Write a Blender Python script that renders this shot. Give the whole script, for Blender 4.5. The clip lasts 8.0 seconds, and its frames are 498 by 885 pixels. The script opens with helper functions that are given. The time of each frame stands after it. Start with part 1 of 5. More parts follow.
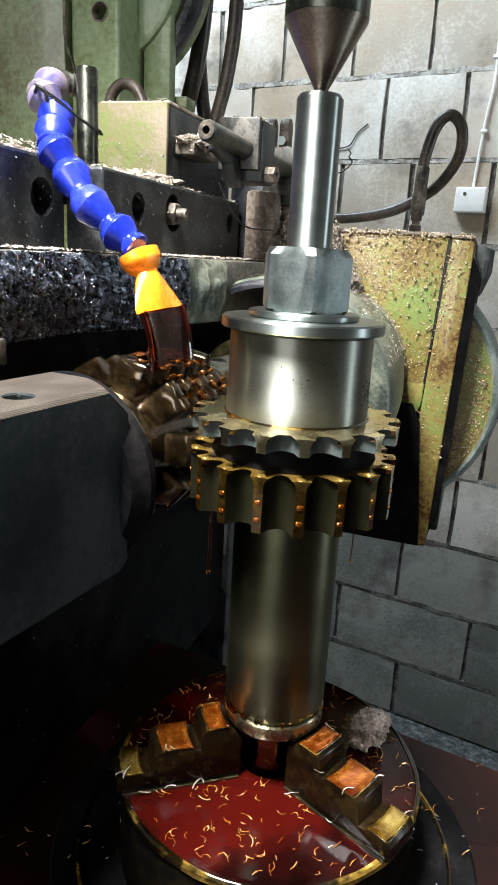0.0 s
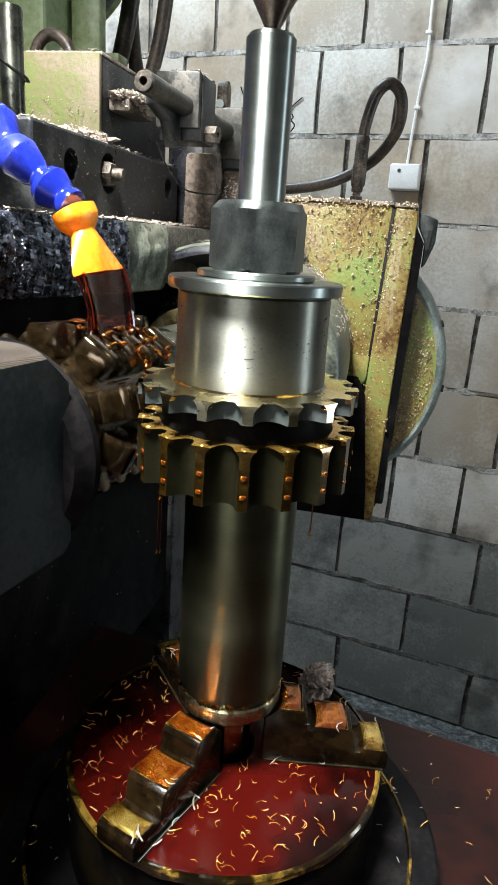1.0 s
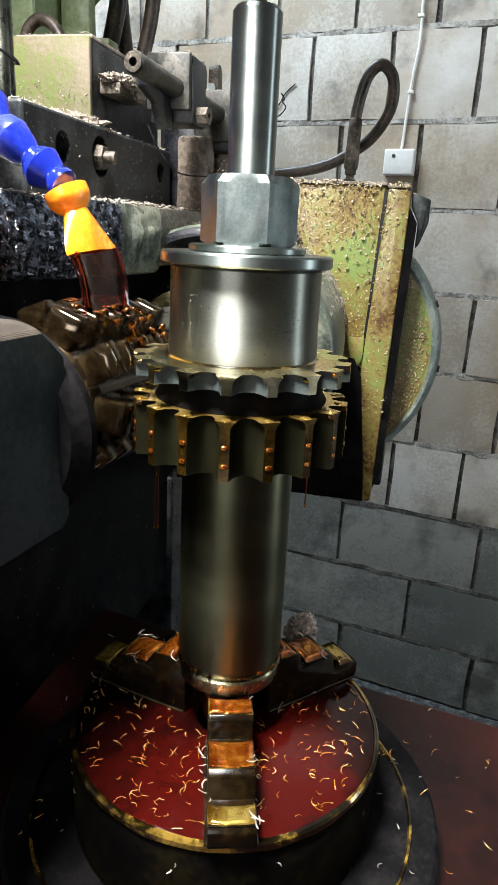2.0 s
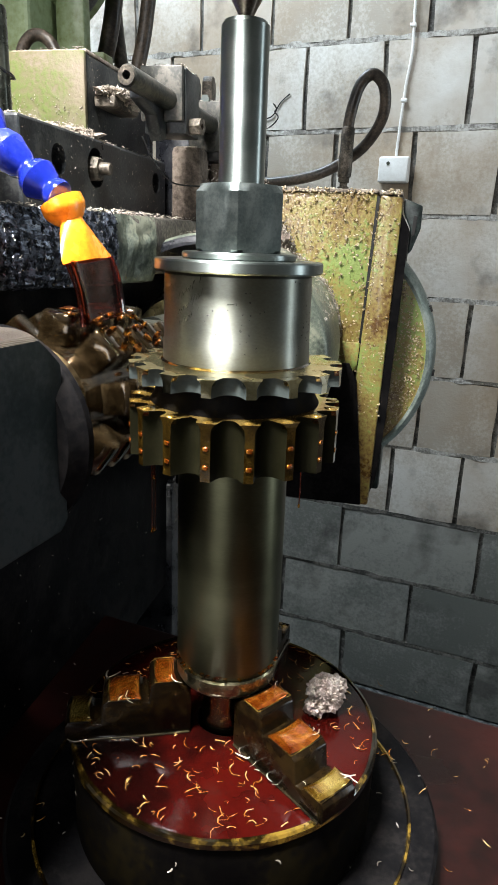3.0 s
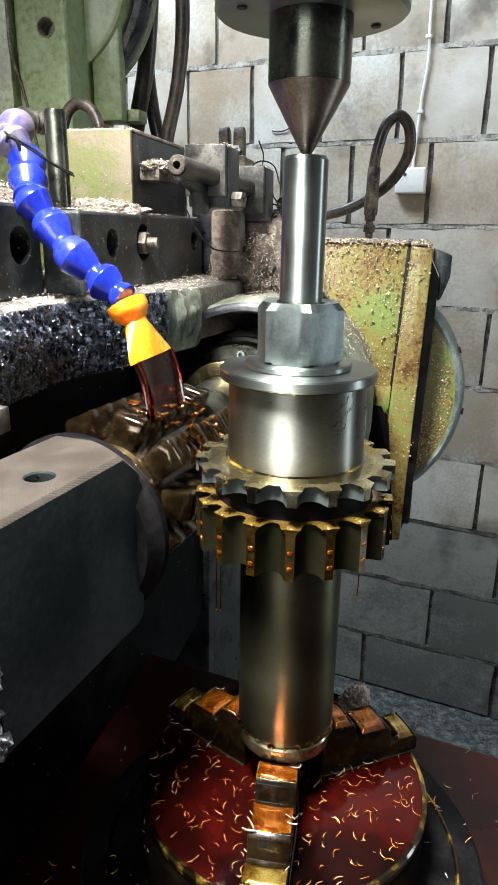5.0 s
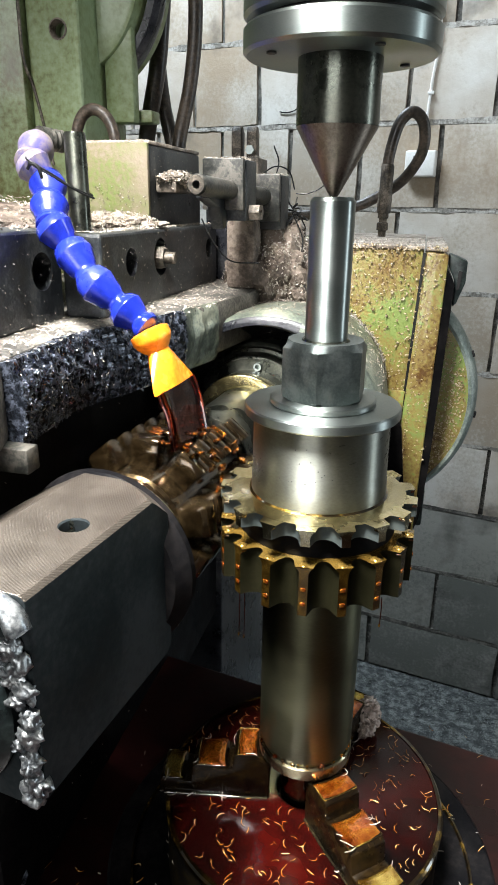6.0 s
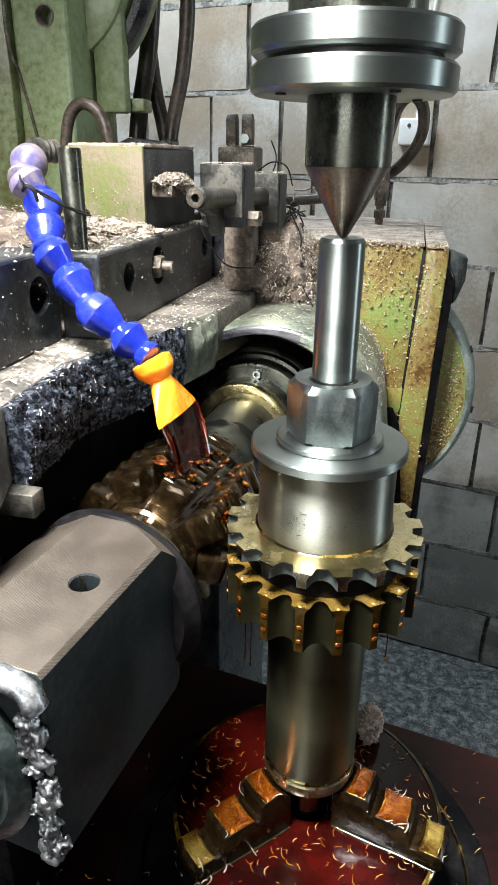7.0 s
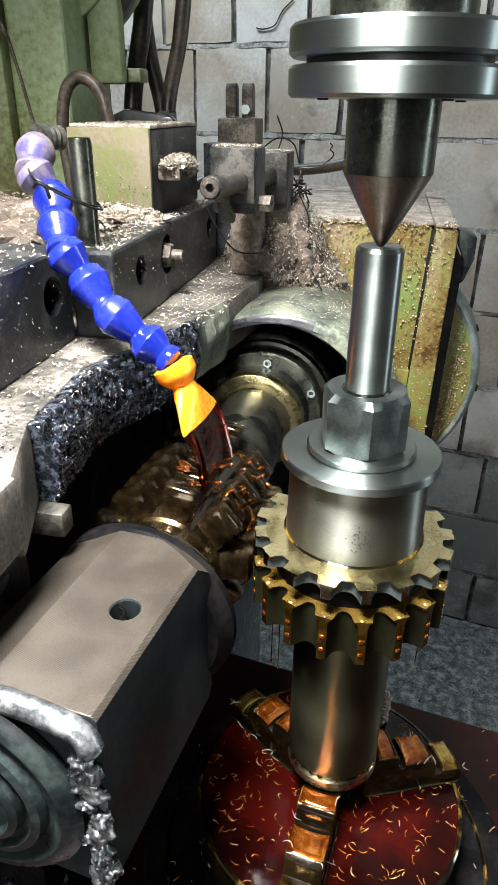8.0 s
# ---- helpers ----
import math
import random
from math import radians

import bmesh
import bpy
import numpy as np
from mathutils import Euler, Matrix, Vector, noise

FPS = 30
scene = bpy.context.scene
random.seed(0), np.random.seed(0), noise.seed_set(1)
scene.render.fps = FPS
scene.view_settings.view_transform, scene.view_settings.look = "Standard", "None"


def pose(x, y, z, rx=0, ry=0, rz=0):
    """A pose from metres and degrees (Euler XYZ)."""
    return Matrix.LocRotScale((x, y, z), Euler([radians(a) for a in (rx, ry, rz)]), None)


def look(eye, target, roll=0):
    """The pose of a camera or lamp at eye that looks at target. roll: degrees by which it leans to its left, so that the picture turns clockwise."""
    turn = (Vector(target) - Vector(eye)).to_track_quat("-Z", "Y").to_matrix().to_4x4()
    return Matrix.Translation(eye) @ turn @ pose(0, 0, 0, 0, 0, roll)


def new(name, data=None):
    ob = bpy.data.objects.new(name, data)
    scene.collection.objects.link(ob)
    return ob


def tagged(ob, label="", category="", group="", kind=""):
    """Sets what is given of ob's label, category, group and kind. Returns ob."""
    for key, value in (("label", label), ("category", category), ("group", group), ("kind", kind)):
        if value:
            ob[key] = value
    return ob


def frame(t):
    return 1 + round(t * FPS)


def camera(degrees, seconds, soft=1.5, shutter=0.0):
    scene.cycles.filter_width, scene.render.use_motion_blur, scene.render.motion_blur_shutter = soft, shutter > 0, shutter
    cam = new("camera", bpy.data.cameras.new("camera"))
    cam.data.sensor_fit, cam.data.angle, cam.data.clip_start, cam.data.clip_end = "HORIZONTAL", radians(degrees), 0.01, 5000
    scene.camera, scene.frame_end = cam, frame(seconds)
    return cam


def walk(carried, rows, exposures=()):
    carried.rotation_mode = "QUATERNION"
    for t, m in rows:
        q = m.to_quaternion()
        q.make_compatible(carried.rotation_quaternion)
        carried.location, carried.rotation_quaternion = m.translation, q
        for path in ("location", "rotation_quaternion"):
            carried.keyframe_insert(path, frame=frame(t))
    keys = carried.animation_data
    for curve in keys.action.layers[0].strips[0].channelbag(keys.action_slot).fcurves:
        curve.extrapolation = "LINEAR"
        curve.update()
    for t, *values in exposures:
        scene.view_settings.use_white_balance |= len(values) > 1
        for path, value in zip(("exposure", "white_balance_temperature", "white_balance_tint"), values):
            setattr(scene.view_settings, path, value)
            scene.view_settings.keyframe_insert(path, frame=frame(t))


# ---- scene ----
cam = camera(41.0, 8.0, soft=1.0, shutter=0.15)
PATH = [
    (0, (0.083, -0.325, 1.348), (-0.522, 1.504, 0.811), 3.4),
    (0.5, (0.067, -0.316, 1.345), (-0.431, 1.541, 0.793), 3.3),
    (1, (0.071, -0.31, 1.337), (-0.345, 1.559, 0.758), 3.9),
    (1.5, (0.073, -0.312, 1.331), (-0.338, 1.548, 0.721), 3.4),
    (3, (0.08, -0.321, 1.329), (-0.338, 1.547, 0.751), 2.1),
    (3.5, (0.08, -0.323, 1.33), (-0.347, 1.542, 0.747), 2.0),
    (4, (0.073, -0.329, 1.341), (-0.374, 1.532, 0.763), 1.6),
    (4.5, (0.064, -0.333, 1.36), (-0.379, 1.525, 0.767), 1.7),
    (5, (0.056, -0.335, 1.386), (-0.395, 1.518, 0.783), 0.9),
    (5.2, (0.053, -0.334, 1.393), (-0.403, 1.51, 0.766), 1.0),
    (6.5, (0.038, -0.33, 1.434), (-0.411, 1.485, 0.723), 0.7),
    (7, (0.03, -0.318, 1.453), (-0.379, 1.475, 0.668), 0.8),
    (7.5, (0.014, -0.312, 1.465), (-0.392, 1.454, 0.619), 1.2),
    (8, (0.002, -0.306, 1.474), (-0.341, 1.447, 0.575), 0.7),
]
walk(cam, [(t, look(eye, target, roll)) for t, eye, target, roll in PATH], [(0.0, 0.15), (1.0, 0.09), (3.5, 0.09), (5.0, 0.18), (6.5, 0.13), (8.0, -0.10)])

# ---- the room's light ----
world = bpy.data.worlds.new("workshop_air")
scene.world = world
world.use_nodes = True
world.node_tree.nodes["Background"].inputs[0].default_value = (0.75, 0.85, 1.0, 1)
world.node_tree.nodes["Background"].inputs[1].default_value = 0.065


def lamp(name, eye, target, watts, size, colour):
    data = bpy.data.lights.new(name, "AREA")
    data.energy, data.shape, data.size, data.size_y, data.color = watts, "RECTANGLE", size[0], size[1], colour
    ob = new(name, data)
    ob.matrix_world = look(eye, target)
    return ob


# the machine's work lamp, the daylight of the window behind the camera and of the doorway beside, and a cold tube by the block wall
lamp("work_lamp", (-0.16, -0.27, 2.00), (-0.06, 0.0, 1.2), 9.2, (0.26, 0.14), (0.98, 0.97, 0.95)).data.spread = radians(72)
lamp("window_daylight", (-0.50, -3.02, 1.85), (-0.1, 1.0, 1.40), 40, (1.5, 1.2), (0.97, 0.98, 0.98))
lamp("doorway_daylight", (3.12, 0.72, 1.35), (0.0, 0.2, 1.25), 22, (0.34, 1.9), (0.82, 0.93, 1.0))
lamp("ceiling_tube", (-0.85, 0.90, 2.9), (-0.3, 1.55, 2.0), 52, (0.9, 0.2), (0.75, 0.88, 1.0))


# ---- materials ----
def surface(name, colours, rough=0.5, metal=0.0, scale=60.0, fine=600.0, bump=0.3, depth=0.001, coat=0.0, rough_var=0.15, spec=0.5, each=0.0, stretch=(1, 1, 1)):
    """A worn surface: three colours laid out by a coarse and a fine noise, with relief and uneven gloss."""
    m = bpy.data.materials.new(name)
    m.use_nodes = True
    t = m.node_tree
    b = t.nodes["Principled BSDF"]
    co = t.nodes.new("ShaderNodeTexCoord")
    mp = t.nodes.new("ShaderNodeMapping")
    mp.inputs["Scale"].default_value = stretch
    t.links.new(co.outputs["Object"], mp.inputs["Vector"])
    n1, n2 = t.nodes.new("ShaderNodeTexNoise"), t.nodes.new("ShaderNodeTexNoise")
    for n, s, d in ((n1, scale, 5), (n2, fine, 3)):
        n.inputs["Scale"].default_value, n.inputs["Detail"].default_value = s, d
        n.inputs["Roughness"].default_value = 0.62
        t.links.new(mp.outputs["Vector"], n.inputs["Vector"])
    add = t.nodes.new("ShaderNodeMath")
    add.operation = "MULTIPLY_ADD"
    add.inputs[1].default_value = 0.5
    t.links.new(n2.outputs["Fac"], add.inputs[0])
    sub = t.nodes.new("ShaderNodeMath")
    sub.operation = "SUBTRACT"
    sub.inputs[1].default_value = 0.25
    t.links.new(n1.outputs["Fac"], sub.inputs[0])
    t.links.new(sub.outputs[0], add.inputs[2])
    fac = add.outputs[0]
    if each:
        info = t.nodes.new("ShaderNodeObjectInfo")
        e = t.nodes.new("ShaderNodeMath")
        e.operation = "MULTIPLY_ADD"
        e.inputs[1].default_value, e.inputs[2].default_value = each, -each / 2
        t.links.new(info.outputs["Random"], e.inputs[0])
        s2 = t.nodes.new("ShaderNodeMath")
        t.links.new(fac, s2.inputs[0])
        t.links.new(e.outputs[0], s2.inputs[1])
        fac = s2.outputs[0]
    ramp = t.nodes.new("ShaderNodeValToRGB")
    el = ramp.color_ramp.elements
    while len(el) < len(colours):
        el.new(0.5)
    for k, c in enumerate(colours):
        el[k].position = 0.37 + 0.26 * k / max(1, len(colours) - 1)
        el[k].color = (*c, 1)
    t.links.new(fac, ramp.inputs[0])
    t.links.new(ramp.outputs[0], b.inputs["Base Color"])
    r = t.nodes.new("ShaderNodeMapRange")
    r.inputs[1].default_value, r.inputs[2].default_value = 0.3, 0.7
    r.inputs[3].default_value, r.inputs[4].default_value = max(0.02, rough - rough_var), min(1, rough + rough_var)
    t.links.new(n1.outputs["Fac"], r.inputs[0])
    t.links.new(r.outputs[0], b.inputs["Roughness"])
    b.inputs["Metallic"].default_value = metal
    b.inputs["Coat Weight"].default_value = coat
    b.inputs["Coat Roughness"].default_value = 0.06
    b.inputs["Specular IOR Level"].default_value = spec
    if bump:
        bp = t.nodes.new("ShaderNodeBump")
        bp.inputs["Strength"].default_value, bp.inputs["Distance"].default_value = bump, depth
        t.links.new(add.outputs[0], bp.inputs["Height"])
        t.links.new(bp.outputs[0], b.inputs["Normal"])
    return m


def turned(m, amount=0.8):
    """Fine tool grooves round the z axis stretch the gloss along it."""
    t = m.node_tree
    b = t.nodes["Principled BSDF"]
    tan = t.nodes.new("ShaderNodeTangent")
    tan.direction_type, tan.axis = "RADIAL", "Z"
    t.links.new(tan.outputs[0], b.inputs["Tangent"])
    b.inputs["Anisotropic"].default_value, b.inputs["Anisotropic Rotation"].default_value = amount, 0.25
    return m


def milled(m, pitch, strength):
    """Curved cutter marks at an even pitch."""
    t = m.node_tree
    b = t.nodes["Principled BSDF"]
    co, mp, w, bp = (t.nodes.new("ShaderNode" + k) for k in ("TexCoord", "Mapping", "TexWave", "Bump"))
    mp.inputs["Location"].default_value = (0.30, 0.02, 0)
    w.wave_type, w.rings_direction = "RINGS", "Z"
    w.inputs["Scale"].default_value, w.inputs["Distortion"].default_value, w.inputs["Detail Scale"].default_value = 0.314 / pitch, 0.6, 2.0
    t.links.new(co.outputs["Object"], mp.inputs["Vector"])
    t.links.new(mp.outputs[0], w.inputs["Vector"])
    old = b.inputs["Normal"].links[0].from_socket
    bp.inputs["Strength"].default_value, bp.inputs["Distance"].default_value = strength, 0.0003
    t.links.new(w.outputs["Fac"], bp.inputs["Height"])
    t.links.new(old, bp.inputs["Normal"])
    t.links.new(bp.outputs[0], b.inputs["Normal"])
    return m


def clear(name, colour, rough=0.03, ior=1.47):
    m = bpy.data.materials.new(name)
    m.use_nodes = True
    b = m.node_tree.nodes["Principled BSDF"]
    b.inputs["Base Color"].default_value = (*colour, 1)
    b.inputs["Roughness"].default_value, b.inputs["IOR"].default_value = rough, ior
    b.inputs["Transmission Weight"].default_value = 1.0
    return m


STEEL = turned(surface("turned_steel", [(0.22, 0.25, 0.24), (0.245, 0.275, 0.264), (0.27, 0.297, 0.284)], 0.38, 1.0, 35, 900, 0.03, 0.0004, stretch=(1, 1, 3), rough_var=0.03), 0.85)
STEEL_PIT = turned(surface("pitted_steel", [(0.155, 0.160, 0.136), (0.178, 0.185, 0.163), (0.20, 0.207, 0.185)], 0.42, 1.0, 18, 500, 0.03, 0.0003, rough_var=0.03, stretch=(1, 1, 2)), 0.88)
NUT_STEEL = surface("grey_nut_steel", [(0.085, 0.102, 0.10), (0.112, 0.130, 0.127), (0.145, 0.162, 0.157)], 0.40, 1.0, 70, 700, 0.10, 0.0004, rough_var=0.06)
LAND_BRIGHT = surface("bright_tooth_land", [(0.34, 0.28, 0.14), (0.46, 0.40, 0.24), (0.56, 0.51, 0.37)], 0.20, 1.0, 60, 600, 0.08, 0.0004, coat=0.5)
LAND_OILY = surface("oil_wet_tooth_land", [(0.060, 0.032, 0.005), (0.10, 0.055, 0.009), (0.20, 0.115, 0.018)], 0.12, 0.9, 90, 300, 0.25, 0.0008, coat=1.0)
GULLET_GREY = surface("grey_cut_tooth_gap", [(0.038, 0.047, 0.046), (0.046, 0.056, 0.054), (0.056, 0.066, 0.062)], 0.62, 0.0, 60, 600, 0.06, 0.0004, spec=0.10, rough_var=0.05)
STEEL_DARK = turned(surface("blackened_steel", [(0.055, 0.060, 0.050), (0.085, 0.090, 0.075), (0.12, 0.122, 0.10)], 0.30, 0.95, 45, 700, 0.08, 0.0005), 0.6)
STEEL_OILY = surface("oily_steel", [(0.10, 0.085, 0.045), (0.19, 0.165, 0.09), (0.30, 0.26, 0.15)], 0.16, 1.0, 30, 500, 0.1, 0.0005, coat=0.8, rough_var=0.08)
COLUMN = turned(surface("oil_dark_column_steel", [(0.068, 0.068, 0.041), (0.078, 0.078, 0.047), (0.090, 0.089, 0.055)], 0.42, 1.0, 22, 500, 0.05, 0.0005, rough_var=0.05, stretch=(0.6, 0.6, 2.0)), 0.75)
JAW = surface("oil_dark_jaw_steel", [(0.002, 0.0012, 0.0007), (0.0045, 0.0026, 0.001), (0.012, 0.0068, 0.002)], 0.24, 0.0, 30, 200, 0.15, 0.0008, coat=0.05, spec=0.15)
BRASSY = surface("oil_filmed_gear_face", [(0.40, 0.325, 0.14), (0.52, 0.435, 0.21), (0.62, 0.54, 0.31)], 0.26, 1.0, 30, 500, 0.06, 0.0004, coat=0.8)
OIL_GOLD = surface("golden_oil_film", [(0.26, 0.15, 0.028), (0.33, 0.205, 0.045), (0.42, 0.28, 0.08)], 0.08, 0.8, 20, 200, 0.05, 0.0005, coat=1.0, rough_var=0.03)
GULLET = surface("dark_cut_tooth_gap", [(0.007, 0.0066, 0.003), (0.0092, 0.0086, 0.004), (0.012, 0.011, 0.0052)], 0.50, 0.0, 60, 600, 0.08, 0.0004, spec=0.04, rough_var=0.06)
OIL_RED = surface("red_cutting_oil", [(0.0018, 0.0006, 0.0005), (0.008, 0.0009, 0.0007), (0.027, 0.0016, 0.0010)], 0.12, 0.0, 8, 20, 0.12, 0.0012, spec=0.25, rough_var=0.05)
OIL_TRAY = surface("oil_wet_tray", [(0.006, 0.0022, 0.002), (0.013, 0.0035, 0.003), (0.022, 0.005, 0.004)], 0.36, 0.0, 5, 60, 0.2, 0.0012, spec=0.2)
AMBER = surface("amber_oil_film", [(0.22, 0.035, 0.003), (0.42, 0.105, 0.008), (0.62, 0.24, 0.028)], 0.13, 0.85, 45, 220, 0.35, 0.0014, coat=1.0, rough_var=0.06)
YELLOW_FILM = surface("yellow_oil_film", [(0.12, 0.055, 0.006), (0.26, 0.15, 0.020), (0.46, 0.33, 0.08)], 0.12, 0.8, 50, 300, 0.3, 0.0010, coat=1.0)
HOB_STEEL = surface("oil_black_hob_steel", [(0.020, 0.012, 0.005), (0.050, 0.031, 0.013), (0.13, 0.088, 0.042)], 0.14, 0.9, 50, 300, 0.25, 0.0010, coat=0.8)
RIM_FILM = surface("dark_yellow_oil_rim", [(0.003, 0.002, 0.0006), (0.014, 0.008, 0.0015), (0.30, 0.185, 0.03)], 0.12, 0.6, 22, 120, 0.4, 0.0012, coat=0.7)
# Oil-black; on the housing and collar it puts shade into the colour
TABLE_BLACK = surface("oil_and_shade_black", [(0.003, 0.003, 0.0035), (0.005, 0.0048, 0.0052), (0.010, 0.009, 0.009)], 0.5, 0.0, 30, 300, 0.4, 0.001, spec=0.03)
OIL_CLEAR = clear("flowing_oil", (0.42, 0.055, 0.02))
SPLASH = surface("breaking_amber_oil", [(0.03, 0.006, 0.002), (0.13, 0.035, 0.006), (0.42, 0.17, 0.03)], 0.06, 0.6, 90, 300, 0.15, 0.0008, coat=1.0, rough_var=0.03)
DROP = clear("amber_droplet", (0.95, 0.42, 0.05))
BLACK_OILY = surface("oily_black_casting", [(0.008, 0.009, 0.012), (0.020, 0.021, 0.026), (0.046, 0.046, 0.050)], 0.32, 0.1, 30, 400, 0.4, 0.0015, coat=0.4)
BLACK_PAINT = surface("black_painted_iron", [(0.010, 0.011, 0.013), (0.021, 0.024, 0.027), (0.06, 0.062, 0.06)], 0.42, 0.2, 40, 500, 0.35, 0.0008)
CAST_DUSTY = surface("dusty_cast_iron", [(0.035, 0.033, 0.029), (0.095, 0.085, 0.072), (0.18, 0.163, 0.14)], 0.65, 0.05, 30, 420, 0.6, 0.0015)
CAST_GREEN = surface("worn_green_casting", [(0.05, 0.06, 0.05), (0.12, 0.14, 0.11), (0.24, 0.25, 0.19)], 0.42, 0.2, 28, 350, 0.4, 0.001)
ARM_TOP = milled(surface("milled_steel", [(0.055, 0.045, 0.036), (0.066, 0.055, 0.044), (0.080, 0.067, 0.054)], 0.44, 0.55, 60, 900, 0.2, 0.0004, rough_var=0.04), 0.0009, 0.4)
# Copy of the milled steel for the flanks, with their shade in the colour
ARM_SIDE = surface("shaded_milled_steel", [(0.012, 0.016, 0.0175), (0.018, 0.0225, 0.024), (0.028, 0.032, 0.034)], 0.5, 0.0, 18, 300, 0.15, 0.0006, spec=0.06)
WELD = surface("weld_bead", [(0.09, 0.10, 0.11), (0.24, 0.255, 0.265), (0.46, 0.47, 0.47)], 0.34, 0.85, 90, 500, 0.4, 0.0008)
GREEN_GRIMY = surface("grimy_green_paint", [(0.10, 0.050, 0.015), (0.22, 0.150, 0.045), (0.27, 0.225, 0.065), (0.21, 0.28, 0.075)], 0.34, 0.0, 11, 240, 0.9, 0.0020, coat=0.3)
GREEN_TOWER = surface("pale_green_paint", [(0.10, 0.098, 0.028), (0.175, 0.22, 0.10), (0.235, 0.30, 0.17)], 0.42, 0.0, 7, 160, 0.4, 0.0014, coat=0.2)
GREEN_BLOCK = surface("dusty_lime_paint", [(0.19, 0.15, 0.11), (0.145, 0.132, 0.062), (0.115, 0.148, 0.036)], 0.65, 0.0, 17, 260, 0.6, 0.0018)
BLUE_GREY = surface("blue_grey_paint", [(0.006, 0.009, 0.009), (0.013, 0.019, 0.019), (0.035, 0.048, 0.044)], 0.34, 0.1, 30, 300, 0.3, 0.0008)
RIM_PALE = surface("pale_grey_green_paint", [(0.10, 0.13, 0.12), (0.17, 0.21, 0.19), (0.26, 0.30, 0.27)], 0.42, 0.0, 30, 300, 0.3, 0.0008)
BLUE = surface("blue_hose_plastic", [(0.006, 0.014, 0.19), (0.009, 0.019, 0.26), (0.018, 0.030, 0.31)], 0.24, 0.0, 30, 300, 0.05, 0.0003, coat=0.3)
BLUE_DUSTY = surface("dusty_blue_plastic", [(0.05, 0.045, 0.15), (0.12, 0.10, 0.15), (0.17, 0.14, 0.13)], 0.5, 0.0, 60, 400, 0.2, 0.0004)
ORANGE = surface("orange_nozzle_plastic", [(0.72, 0.17, 0.008), (0.88, 0.25, 0.012), (0.95, 0.32, 0.02)], 0.26, 0.0, 25, 300, 0.05, 0.0003, coat=0.3)
RUBBER = surface("dirty_rubber_hose", [(0.016, 0.013, 0.010), (0.040, 0.030, 0.022), (0.095, 0.072, 0.052)], 0.42, 0.0, 30, 300, 0.3, 0.0006)
WIRE = surface("iron_wire", [(0.02, 0.02, 0.02), (0.05, 0.05, 0.05)], 0.4, 0.8, 60, 300, 0)
RUST_STEEL = surface("greasy_dusted_steel", [(0.025, 0.021, 0.016), (0.075, 0.062, 0.046), (0.19, 0.16, 0.13)], 0.55, 0.3, 60, 500, 0.5, 0.001)
CHIP = surface("steel_chips", [(0.14, 0.118, 0.093), (0.26, 0.225, 0.182), (0.48, 0.44, 0.385)], 0.42, 0.25, 200, 900, 0)
# The pale blue end paints glints into the black chips
CHIP_BLACK = surface("oil_black_chips_and_glints", [(0.010, 0.012, 0.016), (0.028, 0.033, 0.044), (0.12, 0.135, 0.175)], 0.26, 0.5, 200, 900, 0)
CHIP_GOLD = surface("oily_gold_chips", [(0.35, 0.10, 0.012), (0.55, 0.24, 0.035), (0.75, 0.56, 0.26)], 0.25, 0.5, 200, 900, 0)
CHIP_BEIGE = surface("pale_stuck_chips", [(0.30, 0.22, 0.12), (0.45, 0.35, 0.22), (0.66, 0.57, 0.42)], 0.4, 0.2, 200, 900, 0)
CONE_STEEL = turned(surface("coppery_cone_steel", [(0.13, 0.105, 0.085), (0.20, 0.165, 0.135), (0.28, 0.24, 0.20)], 0.36, 0.95, 35, 700, 0.15, 0.0004))
COLLAR_STEEL = turned(surface("oily_collar_steel", [(0.17, 0.15, 0.085), (0.24, 0.215, 0.13), (0.31, 0.285, 0.19)], 0.26, 1.0, 40, 500, 0.08, 0.0004, coat=0.4))
# Near black for the chuck body; on the spacer it paints the gap's shade
CHUCK_BLACK = surface("black_chuck_side_and_gap", [(0.0016, 0.0014, 0.0014), (0.0026, 0.0022, 0.0018), (0.006, 0.0045, 0.002)], 0.5, 0.0, 24, 200, 0.25, 0.001, spec=0.02)
WET_EDGE = surface("dark_oil_bead", [(0.010, 0.008, 0.005), (0.022, 0.017, 0.009), (0.05, 0.04, 0.02)], 0.05, 0.6, 60, 200, 0.1, 0.0006, coat=1.0, rough_var=0.02)
DUST_TAN = surface("tan_chip_dust", [(0.17, 0.135, 0.105), (0.30, 0.25, 0.205), (0.45, 0.39, 0.33)], 0.75, 0.05, 60, 500, 0.9, 0.0022)
DIRT = surface("caked_brown_dirt", [(0.055, 0.040, 0.030), (0.13, 0.100, 0.078), (0.23, 0.185, 0.15)], 0.8, 0.0, 35, 300, 0.9, 0.003)
GREASE_DARK = surface("dark_greasy_steel", [(0.012, 0.013, 0.012), (0.030, 0.031, 0.027), (0.085, 0.078, 0.066)], 0.38, 0.3, 45, 400, 0.4, 0.0008)
BEAD = surface("glistening_chip_beads", [(0.28, 0.20, 0.10), (0.46, 0.36, 0.22), (0.66, 0.57, 0.42)], 0.15, 0.15, 200, 800, 0.2, 0.0004, coat=0.8)
# Larger grey lower blocks, darkened so that their colour holds the wall foot's shade
BLOCK_LOW = surface("shaded_grey_block", [(0.15, 0.155, 0.138), (0.225, 0.225, 0.205), (0.31, 0.305, 0.275)], 0.75, 0.0, 5, 110, 0.6, 0.0032, each=0.24)
JOINT_PALE = surface("smeared_pale_mortar", [(0.20, 0.185, 0.16), (0.37, 0.345, 0.31), (0.52, 0.495, 0.455)], 0.9, 0.0, 20, 160, 0.9, 0.005)
